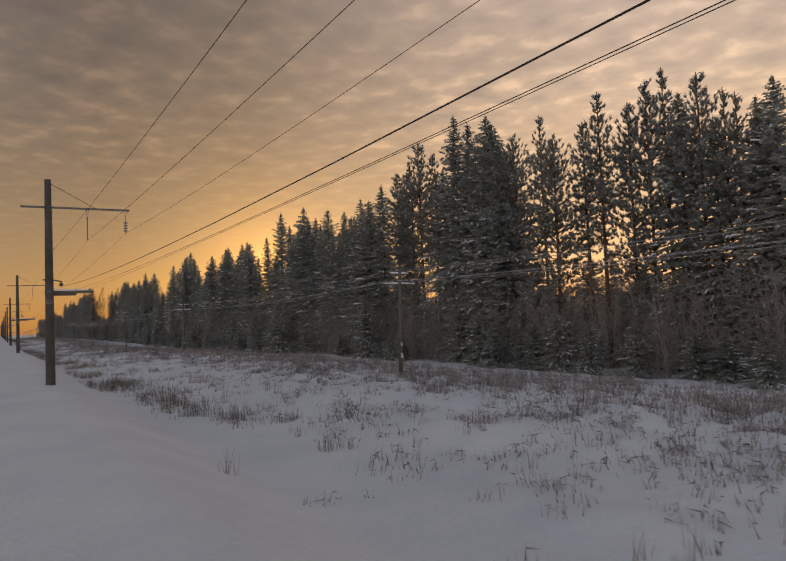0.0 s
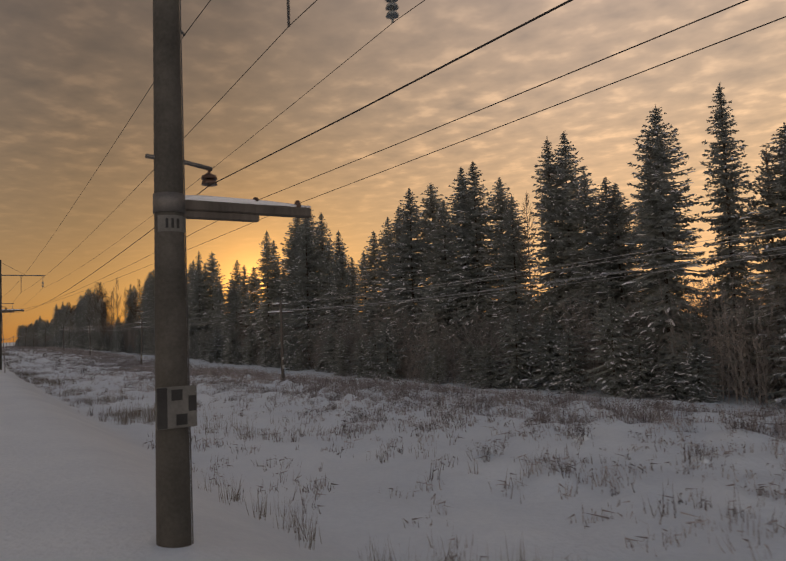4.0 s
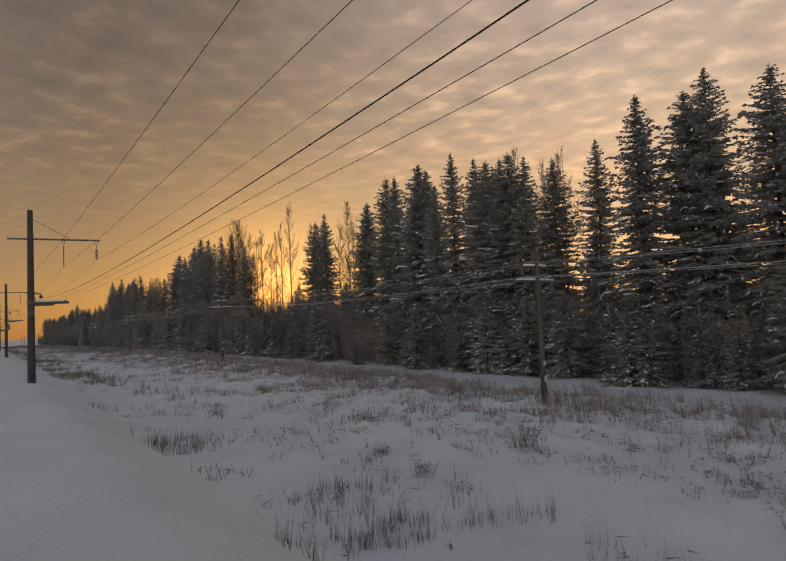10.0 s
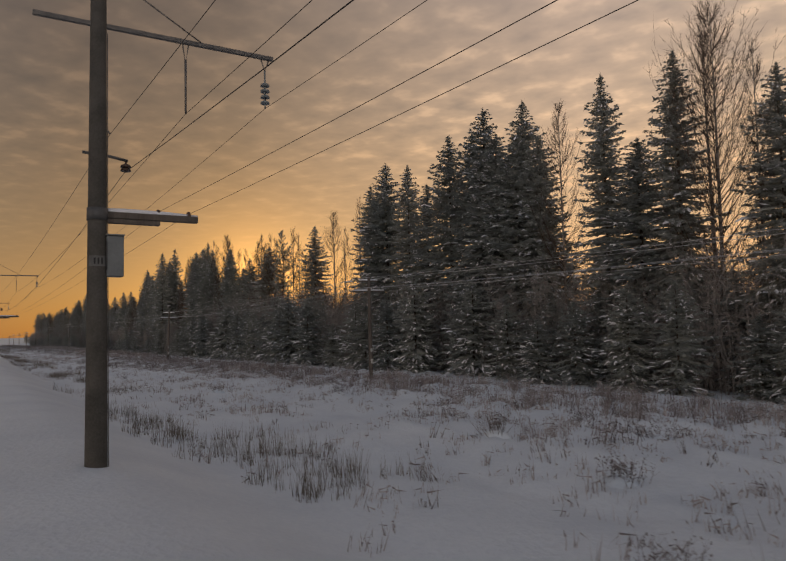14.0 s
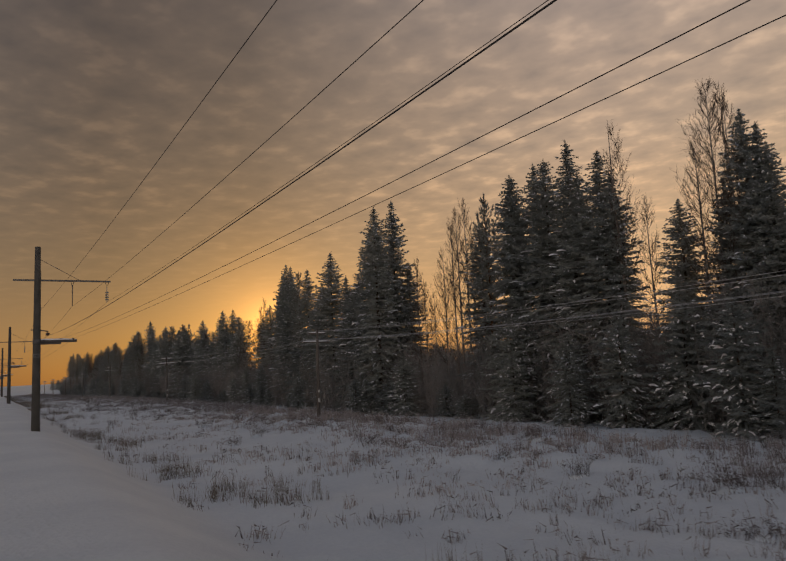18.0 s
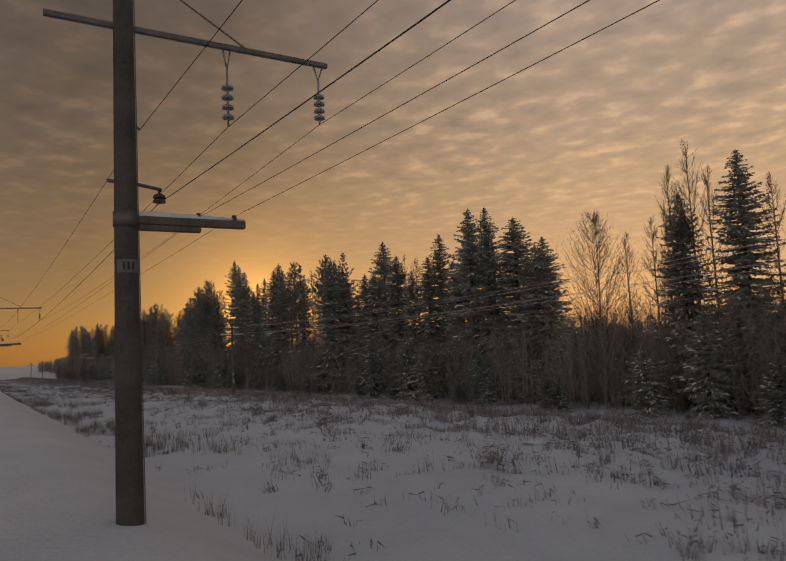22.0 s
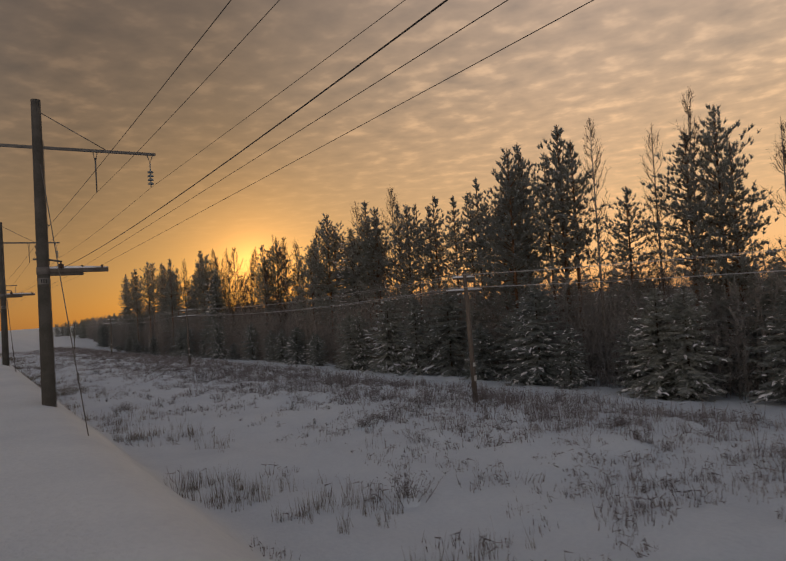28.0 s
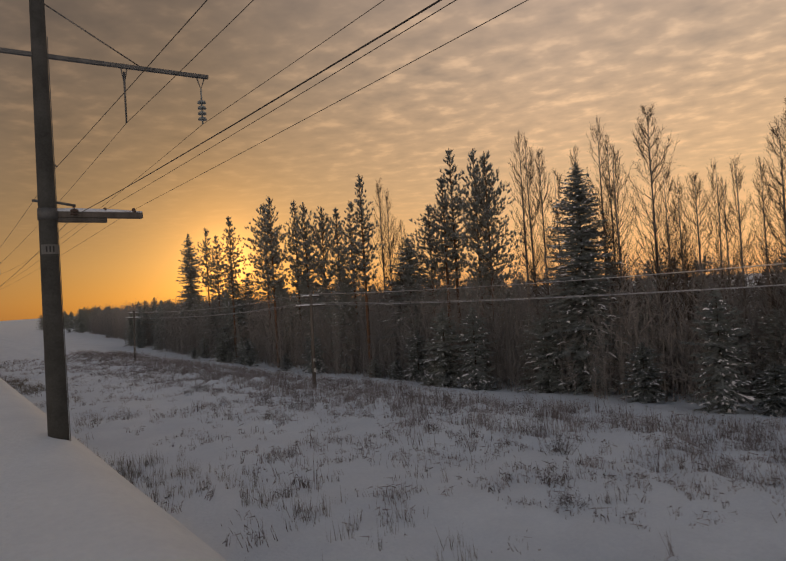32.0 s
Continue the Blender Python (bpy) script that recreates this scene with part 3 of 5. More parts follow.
WOOD.append([("s", 44.3, 122.9, 21.7), ("p", 44.6, 120.2, 16.4), ("s", 44.5, 118.8, 17.8), ("s", 42.1, 126.5, 21.0), ("s", 44.8, 129.5, 18.6), ("s", 44.9, 132.8, 16.9), ("s", 45.0, 133.9, 17.6), ("s", 45.7, 138.9, 22.9), ("s", 45.1, 140.4, 22.8), ("s", 45.0, 136.1, 18.6), ("b", 45.2, 143.6, 18.2), ("s", 47.0, 149.4, 21.1), ("s", 45.3, 145.8, 18.4), ("s", 45.5, 151.8, 23.4), ("s", 45.5, 153.9, 23.1), ("s", 49.3, 165.1, 24.1), ("s", 44.9, 163.5, 22.9), ("s", 45.6, 157.5, 20.1), ("s", 45.9, 167.5, 21.4), ("s", 46.1, 170.6, 20.5), ("s", 46.5, 175.0, 19.3), ("s", 46.9, 178.6, 17.0)])
WOOD.append([("s", 47.8, 187.9, 21.4), ("s", 47.6, 186.4, 18.0), ("s", 48.2, 192.1, 20.3), ("s", 48.5, 195.2, 25.5), ("s", 46.4, 196.7, 25.4), ("s", 49.0, 201.0, 27.8), ("s", 49.0, 205.7, 27.3), ("s", 49.0, 204.0, 25.1), ("s", 49.0, 202.8, 23.3), ("s", 49.0, 208.8, 23.9), ("b", 49.0, 211.6, 17.6), ("s", 49.0, 217.1, 23.7), ("s", 49.0, 215.2, 18.2), ("s", 47.3, 182.9, 16.7), ("b", 47.4, 184.4, 13.5)])
WOOD.append([("s", 47.2, 216.0, 25.3), ("s", 49.0, 228.3, 19.5), ("s", 60.1, 239.2, 20.0), ("s", 49.0, 221.6, 10.6), ("s", 49.0, 225.4, 10.9), ("b", 49.0, 235.0, 12.7), ("b", 49.0, 226.4, 12.2), ("s", 49.0, 240.4, 16.9), ("s", 54.6, 249.6, 21.7), ("s", 49.0, 241.7, 18.0), ("s", 49.0, 239.2, 14.7), ("b", 49.0, 233.6, 12.1)])
WOOD.append([("s", 46.6, 258.9, 25.7), ("s", 49.4, 257.7, 25.6), ("s", 49.0, 262.1, 23.1), ("s", 55.6, 257.6, 23.6), ("s", 49.0, 252.6, 19.8), ("s", 49.0, 250.5, 17.1), ("s", 49.0, 265.4, 20.7), ("s", 49.0, 267.9, 23.3), ("s", 49.2, 273.3, 24.8), ("s", 49.0, 275.1, 23.5), ("s", 47.7, 278.8, 24.2), ("s", 49.0, 284.6, 22.0), ("b", 49.0, 289.2, 22.2), ("s", 49.0, 264.5, 19.2)])
WOOD.append([("s", 49.0, 290.3, 21.4), ("b", 49.0, 291.9, 21.9), ("s", 49.0, 292.2, 15.3), ("s", 49.0, 294.5, 22.8), ("b", 49.0, 296.0, 23.8), ("s", 49.0, 297.1, 23.8), ("s", 49.0, 298.5, 23.5), ("s", 49.0, 299.7, 22.9), ("s", 49.0, 300.9, 23.7), ("s", 49.8, 304.1, 24.7), ("s", 49.0, 302.8, 21.9), ("s", 47.8, 305.9, 25.8), ("s", 46.9, 308.4, 22.0), ("s", 48.0, 313.4, 26.0), ("s", 49.0, 313.1, 25.2), ("s", 49.0, 316.6, 21.3), ("s", 49.0, 321.0, 26.0), ("s", 49.0, 323.4, 26.1), ("s", 49.1, 329.7, 23.1)])
WOOD.append([("s", 49.0, 329.3, 23.5), ("b", 47.6, 333.0, 23.9), ("b", 48.0, 332.2, 20.5), ("b", 46.9, 334.6, 20.5), ("b", 48.4, 331.3, 19.1), ("s", 45.7, 337.4, 22.7), ("b", 44.6, 339.9, 21.4), ("b", 45.1, 338.8, 20.8), ("s", 48.8, 347.7, 22.8), ("b", 42.6, 344.2, 25.1), ("b", 41.7, 346.0, 22.3), ("b", 41.2, 347.1, 20.7), ("b", 40.0, 350.2, 21.5), ("b", 40.7, 348.3, 18.6), ("b", 39.8, 354.1, 17.7), ("b", 39.8, 355.4, 21.5), ("s", 39.7, 358.4, 19.5), ("w", 39.5, 362.3, 24.6), ("b", 40.3, 363.2, 23.2), ("b", 39.6, 359.7, 21.3), ("s", 39.4, 364.9, 22.5), ("b", 39.9, 352.8, 20.4)])
WOOD.append([("s", 39.2, 370.8, 22.7), ("b", 39.0, 374.9, 21.4), ("s", 38.9, 377.1, 19.7), ("s", 38.9, 378.8, 22.9), ("s", 38.8, 379.8, 20.3), ("s", 38.7, 383.6, 23.6), ("s", 38.6, 385.2, 21.8), ("s", 38.7, 382.0, 20.9), ("s", 38.5, 388.6, 22.4), ("s", 38.3, 392.1, 18.3), ("s", 38.2, 395.3, 20.9), ("s", 38.0, 399.4, 21.9), ("s", 38.1, 402.8, 20.1), ("b", 38.2, 405.6, 19.2), ("s", 38.0, 401.2, 19.3), ("b", 38.4, 409.4, 16.4), ("b", 38.5, 412.8, 18.7), ("s", 38.8, 419.0, 18.1), ("s", 39.3, 367.9, 17.2)])
WOOD.append([("b", 38.8, 419.2, 16.0), ("b", 38.9, 420.3, 15.0), ("b", 38.9, 421.6, 12.4), ("b", 39.0, 423.2, 15.6), ("b", 39.0, 422.5, 13.9), ("b", 39.1, 425.1, 18.1), ("b", 39.1, 426.9, 19.1), ("p", 39.4, 431.7, 19.6), ("b", 39.6, 436.3, 19.5), ("s", 39.6, 437.1, 17.6), ("b", 39.5, 434.3, 18.6), ("b", 39.8, 442.4, 19.0), ("b", 39.9, 443.6, 17.2), ("b", 39.6, 438.2, 18.8), ("b", 39.8, 441.0, 20.1), ("b", 39.7, 439.6, 17.9), ("s", 40.0, 446.9, 17.0), ("s", 39.9, 445.2, 15.4), ("b", 40.1, 449.1, 18.9), ("s", 40.2, 450.8, 15.8), ("b", 40.2, 452.6, 19.2)])
WOOD.append([("s", 40.5, 458.5, 20.1), ("s", 40.5, 457.6, 18.9), ("s", 40.4, 457.0, 17.4), ("s", 40.6, 460.2, 16.1), ("b", 40.6, 460.7, 22.6), ("b", 40.6, 459.8, 22.4), ("b", 40.5, 459.2, 21.3), ("b", 40.7, 462.1, 19.1), ("s", 40.7, 463.7, 15.5), ("b", 40.8, 466.3, 16.4), ("b", 41.0, 468.9, 23.0), ("s", 41.0, 470.7, 21.2), ("s", 41.0, 469.6, 19.0), ("s", 41.1, 474.0, 23.2), ("s", 41.2, 476.9, 22.4), ("s", 41.3, 478.3, 22.4), ("s", 40.6, 480.7, 21.9), ("s", 41.1, 473.1, 20.2)])
WOOD.append([("s", 40.6, 480.7, 21.9), ("p", 41.3, 485.5, 21.4), ("s", 41.6, 486.9, 19.0), ("b", 41.6, 489.5, 22.3), ("b", 41.7, 490.9, 21.5), ("b", 41.7, 491.9, 20.7), ("b", 41.8, 493.8, 17.7), ("b", 41.6, 488.5, 19.5), ("b", 42.0, 499.3, 17.6), ("s", 43.5, 503.5, 18.0), ("b", 41.9, 497.9, 14.5), ("b", 41.9, 496.3, 13.4), ("s", 38.9, 503.3, 24.6)])
WOOD.append([("s", 42.2, 504.7, 25.8), ("s", 42.3, 508.0, 21.1), ("s", 42.3, 509.1, 21.3), ("s", 42.3, 509.9, 23.5), ("s", 42.4, 510.9, 23.8), ("s", 42.5, 514.5, 17.9), ("s", 42.5, 516.0, 16.2), ("s", 42.6, 518.6, 18.7), ("s", 42.6, 517.5, 16.7), ("s", 42.8, 523.8, 22.7), ("s", 42.9, 527.3, 18.7), ("s", 43.0, 530.1, 15.8), ("s", 43.4, 533.9, 21.9), ("p", 43.9, 538.6, 22.2), ("s", 44.2, 542.1, 19.7)])
WOOD.append([("s", 44.3, 543.0, 23.6), ("s", 44.2, 542.1, 21.4), ("s", 44.5, 545.5, 24.4), ("s", 44.8, 547.7, 23.1), ("s", 44.7, 547.1, 22.7), ("p", 45.1, 551.3, 19.3), ("s", 44.9, 549.2, 19.8), ("s", 45.7, 557.2, 18.4), ("b", 45.3, 553.2, 16.1), ("b", 45.5, 554.9, 16.1), ("b", 46.0, 561.2, 20.2), ("b", 46.0, 559.7, 18.0), ("b", 45.9, 562.9, 18.7), ("s", 44.1, 541.1, 19.4)])
WOOD.append([("w", 45.8, 570.6, 16.5), ("b", 45.9, 563.5, 16.0), ("b", 45.9, 564.7, 15.1), ("s", 46.0, 562.3, 16.6), ("b", 45.9, 567.3, 14.1), ("s", 45.7, 576.6, 15.5), ("s", 45.6, 577.6, 15.0)])
WOOD.append([("s", 45.5, 587.2, 20.4), ("s", 47.9, 587.3, 20.7), ("s", 47.8, 582.7, 18.6), ("s", 45.6, 578.7, 12.6), ("s", 45.5, 584.4, 17.4), ("p", 45.4, 590.4, 15.1), ("s", 45.4, 589.5, 14.5), ("s", 47.5, 595.4, 19.1), ("s", 45.3, 594.9, 16.4), ("b", 45.3, 597.2, 16.4), ("b", 45.2, 599.9, 17.3), ("s", 45.2, 598.2, 15.0), ("s", 45.2, 601.5, 17.2), ("s", 45.8, 605.6, 19.8), ("s", 45.1, 607.0, 16.1), ("s", 45.0, 609.2, 15.9), ("s", 44.9, 611.1, 13.0), ("s", 41.7, 612.8, 18.1)])
WOOD.append([("p", 44.6, 614.4, 19.6), ("p", 44.1, 618.7, 19.9), ("p", 44.0, 619.7, 19.5), ("p", 44.2, 617.6, 19.0), ("p", 44.3, 616.7, 18.6), ("p", 44.4, 615.7, 16.9), ("s", 44.6, 614.0, 16.1), ("b", 43.7, 623.1, 18.2), ("p", 43.4, 626.5, 19.6), ("p", 43.3, 628.4, 20.3), ("s", 43.4, 625.6, 17.2), ("p", 43.0, 629.5, 18.8), ("s", 42.7, 633.2, 20.5), ("s", 42.5, 634.8, 19.8), ("s", 42.8, 632.1, 19.4), ("s", 42.2, 638.3, 18.7), ("s", 42.0, 641.0, 18.1), ("s", 41.9, 643.0, 16.8), ("s", 41.8, 646.8, 20.8), ("s", 41.8, 649.6, 22.2), ("s", 42.7, 654.4, 23.9), ("s", 41.9, 645.3, 18.2)])
WOOD.append([("p", 41.3, 666.3, 21.2), ("p", 41.3, 667.8, 21.7), ("p", 41.4, 665.6, 18.3), ("b", 41.4, 664.6, 21.0), ("s", 41.4, 663.6, 18.8), ("s", 41.4, 663.1, 16.6), ("b", 41.5, 660.9, 18.5), ("p", 41.5, 660.4, 14.6), ("b", 41.5, 659.1, 18.6), ("p", 41.2, 669.9, 19.3), ("p", 41.2, 670.6, 18.9), ("p", 41.2, 673.2, 20.9), ("p", 41.2, 672.3, 20.4), ("p", 41.1, 674.3, 19.9), ("s", 41.0, 679.3, 19.2), ("s", 41.0, 681.4, 18.4), ("s", 41.0, 678.4, 16.8), ("s", 40.9, 685.1, 15.4)])
WOOD.append([("b", 40.8, 687.0, 16.4), ("b", 40.8, 687.8, 16.0), ("s", 40.8, 687.3, 14.4), ("p", 40.9, 685.3, 14.5), ("b", 40.8, 689.9, 15.8), ("b", 40.8, 689.2, 14.2), ("b", 40.7, 691.8, 15.0), ("b", 40.7, 693.0, 14.2), ("b", 40.6, 694.6, 16.2), ("p", 40.5, 698.8, 18.2), ("p", 40.5, 697.9, 15.6), ("b", 39.8, 700.0, 19.4), ("p", 40.5, 700.9, 17.0), ("b", 40.6, 703.5, 18.0), ("p", 40.8, 706.1, 14.3), ("b", 40.9, 709.1, 20.1), ("p", 41.0, 712.6, 20.5), ("p", 41.0, 711.4, 18.8), ("p", 41.1, 714.1, 18.5), ("p", 39.2, 716.7, 19.3)])
WOOD.append([("p", 41.2, 717.6, 20.3), ("p", 41.2, 717.2, 19.4), ("p", 41.3, 719.5, 17.7), ("p", 41.3, 718.9, 18.1), ("p", 41.4, 720.5, 15.8), ("p", 41.5, 723.8, 18.6), ("p", 41.5, 725.2, 17.4), ("p", 41.5, 722.7, 15.9), ("p", 41.7, 727.8, 17.5), ("p", 41.8, 731.0, 18.2), ("p", 41.9, 732.4, 17.4), ("p", 42.0, 735.2, 18.0), ("p", 42.0, 736.8, 18.2), ("p", 42.1, 738.9, 18.8), ("b", 42.2, 740.0, 20.5), ("p", 42.4, 744.5, 19.3)])
WOOD.append([("p", 42.5, 746.9, 20.5), ("p", 42.4, 746.2, 18.3), ("b", 42.5, 749.1, 20.8), ("b", 42.5, 748.3, 19.3), ("s", 42.6, 751.1, 17.8), ("b", 42.7, 753.4, 16.8), ("p", 41.8, 756.2, 20.4), ("p", 42.9, 756.3, 18.2), ("b", 43.0, 760.4, 19.7), ("b", 43.0, 762.2, 18.8), ("b", 43.0, 759.1, 18.5), ("p", 45.6, 768.0, 18.6), ("p", 43.0, 764.5, 16.7), ("p", 42.3, 744.1, 18.0), ("p", 42.4, 745.4, 16.2)])
WOOD.append([("p", 43.0, 768.1, 15.5), ("b", 43.0, 769.6, 18.3), ("b", 43.0, 769.0, 17.7), ("p", 48.4, 774.7, 18.5), ("b", 43.0, 774.2, 19.3), ("b", 43.0, 773.6, 18.2), ("b", 43.0, 775.6, 18.1), ("p", 43.4, 778.2, 19.3), ("b", 43.0, 778.0, 20.2), ("b", 43.0, 780.0, 19.0), ("b", 43.0, 781.3, 17.5), ("p", 43.0, 783.5, 19.5), ("p", 43.0, 782.6, 17.4), ("b", 43.0, 786.8, 19.4), ("b", 43.0, 788.2, 18.2), ("b", 43.0, 785.9, 18.1)])
WOOD.append([("b", 43.0, 789.0, 17.2), ("b", 43.0, 791.8, 15.9), ("b", 43.0, 792.7, 14.6), ("b", 43.0, 795.9, 15.2), ("b", 43.0, 797.9, 20.6), ("b", 43.0, 802.3, 21.0), ("s", 40.7, 802.7, 17.4), ("b", 43.0, 806.7, 17.8), ("b", 43.0, 810.7, 21.9), ("p", 42.3, 816.1, 21.9), ("p", 43.3, 820.7, 23.0), ("p", 43.0, 824.3, 17.8), ("b", 43.1, 829.5, 17.0), ("b", 43.1, 832.1, 20.8), ("p", 43.2, 840.2, 21.1), ("p", 43.4, 848.2, 21.4), ("p", 43.5, 856.5, 23.9), ("p", 43.6, 867.4, 24.9), ("p", 44.0, 895.9, 24.3), ("p", 43.9, 890.4, 22.3)])
WOOD.append([("b", 43.0, 790.2, 15.3), ("b", 43.0, 793.3, 16.0), ("b", 43.0, 794.6, 15.1), ("b", 43.0, 796.8, 16.1), ("b", 43.0, 800.9, 18.5), ("b", 43.0, 801.5, 19.4), ("b", 43.0, 804.7, 19.4), ("b", 43.0, 809.8, 21.9), ("b", 43.0, 808.5, 19.9), ("p", 43.0, 815.3, 21.5), ("p", 43.0, 821.9, 20.5), ("s", 43.6, 829.2, 15.3), ("b", 43.2, 833.6, 22.5), ("p", 39.6, 832.0, 22.7), ("p", 43.3, 844.1, 20.7), ("p", 43.4, 853.3, 22.9), ("p", 40.3, 857.8, 24.5), ("p", 40.5, 874.4, 23.7), ("s", 44.0, 906.9, 24.5)])
EDGE_AT = ([0, 20, 40, 60, 80, 100, 120, 140, 160, 180, 200, 220, 240, 260, 280, 300, 320, 340, 360, 380, 400, 420, 440, 460, 480, 500, 520, 540, 560, 580, 600, 620, 640, 660, 680, 700, 720, 740, 760, 780, 800, 820, 840, 860, 880, 900],
           [40.5, 40.5, 40.5, 40.5, 40.5, 40.5, 41.1, 41.6, 42.2, 43.5, 45.5, 45.5, 45.5, 45.5, 45.5, 45.5, 45.5, 41.0, 36.1, 35.3, 34.5, 35.4, 36.2, 37.1, 37.8, 38.5, 39.2, 40.5, 42.5, 42.1, 41.7, 40.5, 38.5, 38.0, 37.5, 37.0, 37.8, 38.7, 39.5, 39.5, 39.5, 39.5, 39.8, 40.0, 40.2, 40.5])

for stretch in WOOD:
    for kind, x, y, h in stretch:
        plant(kind, x, y, h, pick.uniform(0.85, 1.15))


# lower trees between them
def edge_x(y):
    return float(np.interp(y, EDGE_AT[0], EDGE_AT[1]))


tops = sorted((y, h) for s in WOOD for k, x, y, h in s)


LOW_SHAPES = []
for i in range(5):
    green, white = spruce_shape(np.random.default_rng(950 + i), 10.0, (2.3, 2.7, 2.0, 2.5, 2.9)[i], 0.5, 0.04, 0.45, 0.75)
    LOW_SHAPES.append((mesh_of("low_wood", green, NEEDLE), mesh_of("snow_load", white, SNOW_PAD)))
for y in np.arange(14, 960, 2.7):
    near = [h for yy, h in tops if abs(yy - y) < 7] or [20]
    k = max(5.0, min(near) * pick.uniform(0.32, 0.62)) / 10.0
    green, white = LOW_SHAPES[pick.randrange(5)]
    ob = tagged(new("low_wood", green), "lower dark spruce crowded between the front trees", "wood", kind="stuff")
    x, y1 = edge_x(y) + pick.uniform(0.8, 9.0), y + pick.uniform(-1.4, 1.4)
    ob.matrix_basis = Matrix.Translation((x, y1, float(ground_z(x, y1)) - 0.05)) @ Matrix.Rotation(pick.uniform(0, math.tau), 4, "Z") @ Matrix.Diagonal((0.4 + 0.6 * k, 0.4 + 0.6 * k, k, 1))
    load = new("snow_load", white)
    load.parent = ob
    tagged(load, "white snow lying on the boughs", kind="stuff")
for y in np.arange(10, 905, 3.0):
    thick = 330 < y < 480 or 690 < y < 745 or 225 < y < 300
    if pick.random() < (1.0 if thick else 0.4 if y > 745 else 0.7):
        plant("y", edge_x(y) - pick.uniform(0.3, 3.2), y + pick.uniform(-1.4, 1.4), pick.choice([4.5, 5.5, 6.5, 7.5, 8.5] if thick else [2.2, 3.0, 4.0, 5.0, 6.2, 7.0]), 1.1)


# thickets of bare brush under the trees and low wood behind
def thicket_mesh(seed, length, depth, high, stems):
    rng = np.random.default_rng(seed)
    foot = np.stack([rng.uniform(-depth / 2, depth / 2, stems), rng.uniform(-length / 2, length / 2, stems), np.full(stems, -0.2)], 1)
    h = high * rng.uniform(0.30, 1.0, stems) ** 0.8
    d = np.stack([rng.normal(0, 0.12, stems), rng.normal(0, 0.12, stems), np.ones(stems)], 1)
    tip = foot + d * h[:, None]
    tri = [thin(foot, tip, 0.055, rng), thin(foot, tip, 0.045, rng)]
    for k in range(17):
        s = rng.uniform(0.08, 0.96, (stems, 1))
        p = foot + (tip - foot) * s
        e = rng.normal(0, 0.75, (stems, 3)) + [0, 0, 0.6]
        q = p + e * (0.25 + 0.8 * (1 - s)) * rng.uniform(0.6, 1.3, (stems, 1))
        tri.append(thin(p, q, 0.04, rng))
        g = e + rng.normal(0, 0.6, (stems, 3))
        mid = (p + q) / 2
        tri.append(thin(mid, mid + g * 0.4, 0.028, rng))
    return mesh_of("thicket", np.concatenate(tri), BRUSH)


THICKETS = [thicket_mesh(500 + i, 9.0, 4.0, 6.0, 105) for i in range(4)]


def brush_top(y):
    """Height above the rails that the brush reaches."""
    return float(np.interp(y, [0, 200, 230, 320, 340, 375, 425, 450, 470, 545, 565, 590, 660, 700, 900], [6.0, 6.0, 4.2, 5.5, 8.6, 7.6, 8.2, 8.4, 5.8, 5.4, 6.6, 5.0, 5.0, 4.6, 4.6]))


for row, (dx, y0, y1) in enumerate(((1.5, 12, 915), (6.0, 16, 975), (12.0, 10, 1035), (19.0, 14, 1095), (3.0, 336, 482), (8.5, 332, 485), (3.5, 688, 840))):
    for y in np.arange(y0, y1, 7.4):
        x = edge_x(y) + dx
        z = float(ground_z(x, y))
        ob = new("thicket", THICKETS[pick.randrange(4)])
        k = max(0.5, (brush_top(y) - z + pick.uniform(-0.6, 1.2)) / 5.6)
        ob.matrix_basis = Matrix.Translation((x + pick.uniform(-1, 1), y, z)) @ Matrix.Rotation(pick.uniform(-0.2, 0.2) + (math.pi if pick.random() < 0.5 else 0), 4, "Z") @ Matrix.Diagonal((1, 1.1, k, 1))
        tagged(ob, "dense leafless brush at the foot of the wood", "brush", kind="stuff")


DEEP_SHAPES = [spruce_shape(np.random.default_rng(900 + i), 8.0, 2.4, 0.7, 0.05, 0.0, 0.5)[0] for i in range(3)]


def deep_clump(seed):
    """Six low conifers, one mesh, about 8 m high."""
    rng = np.random.default_rng(seed)
    tri = []
    for k in range(6):
        a = rng.uniform(0, math.tau)
        rot = np.array([[math.cos(a), -math.sin(a), 0], [math.sin(a), math.cos(a), 0], [0, 0, 1]])
        tri.append((DEEP_SHAPES[k % 3] @ rot.T) * [1.25, 1.25, rng.uniform(0.8, 1.15)] + [rng.uniform(-7, 7), rng.uniform(-7, 7), 0])
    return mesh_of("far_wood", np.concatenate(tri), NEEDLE)


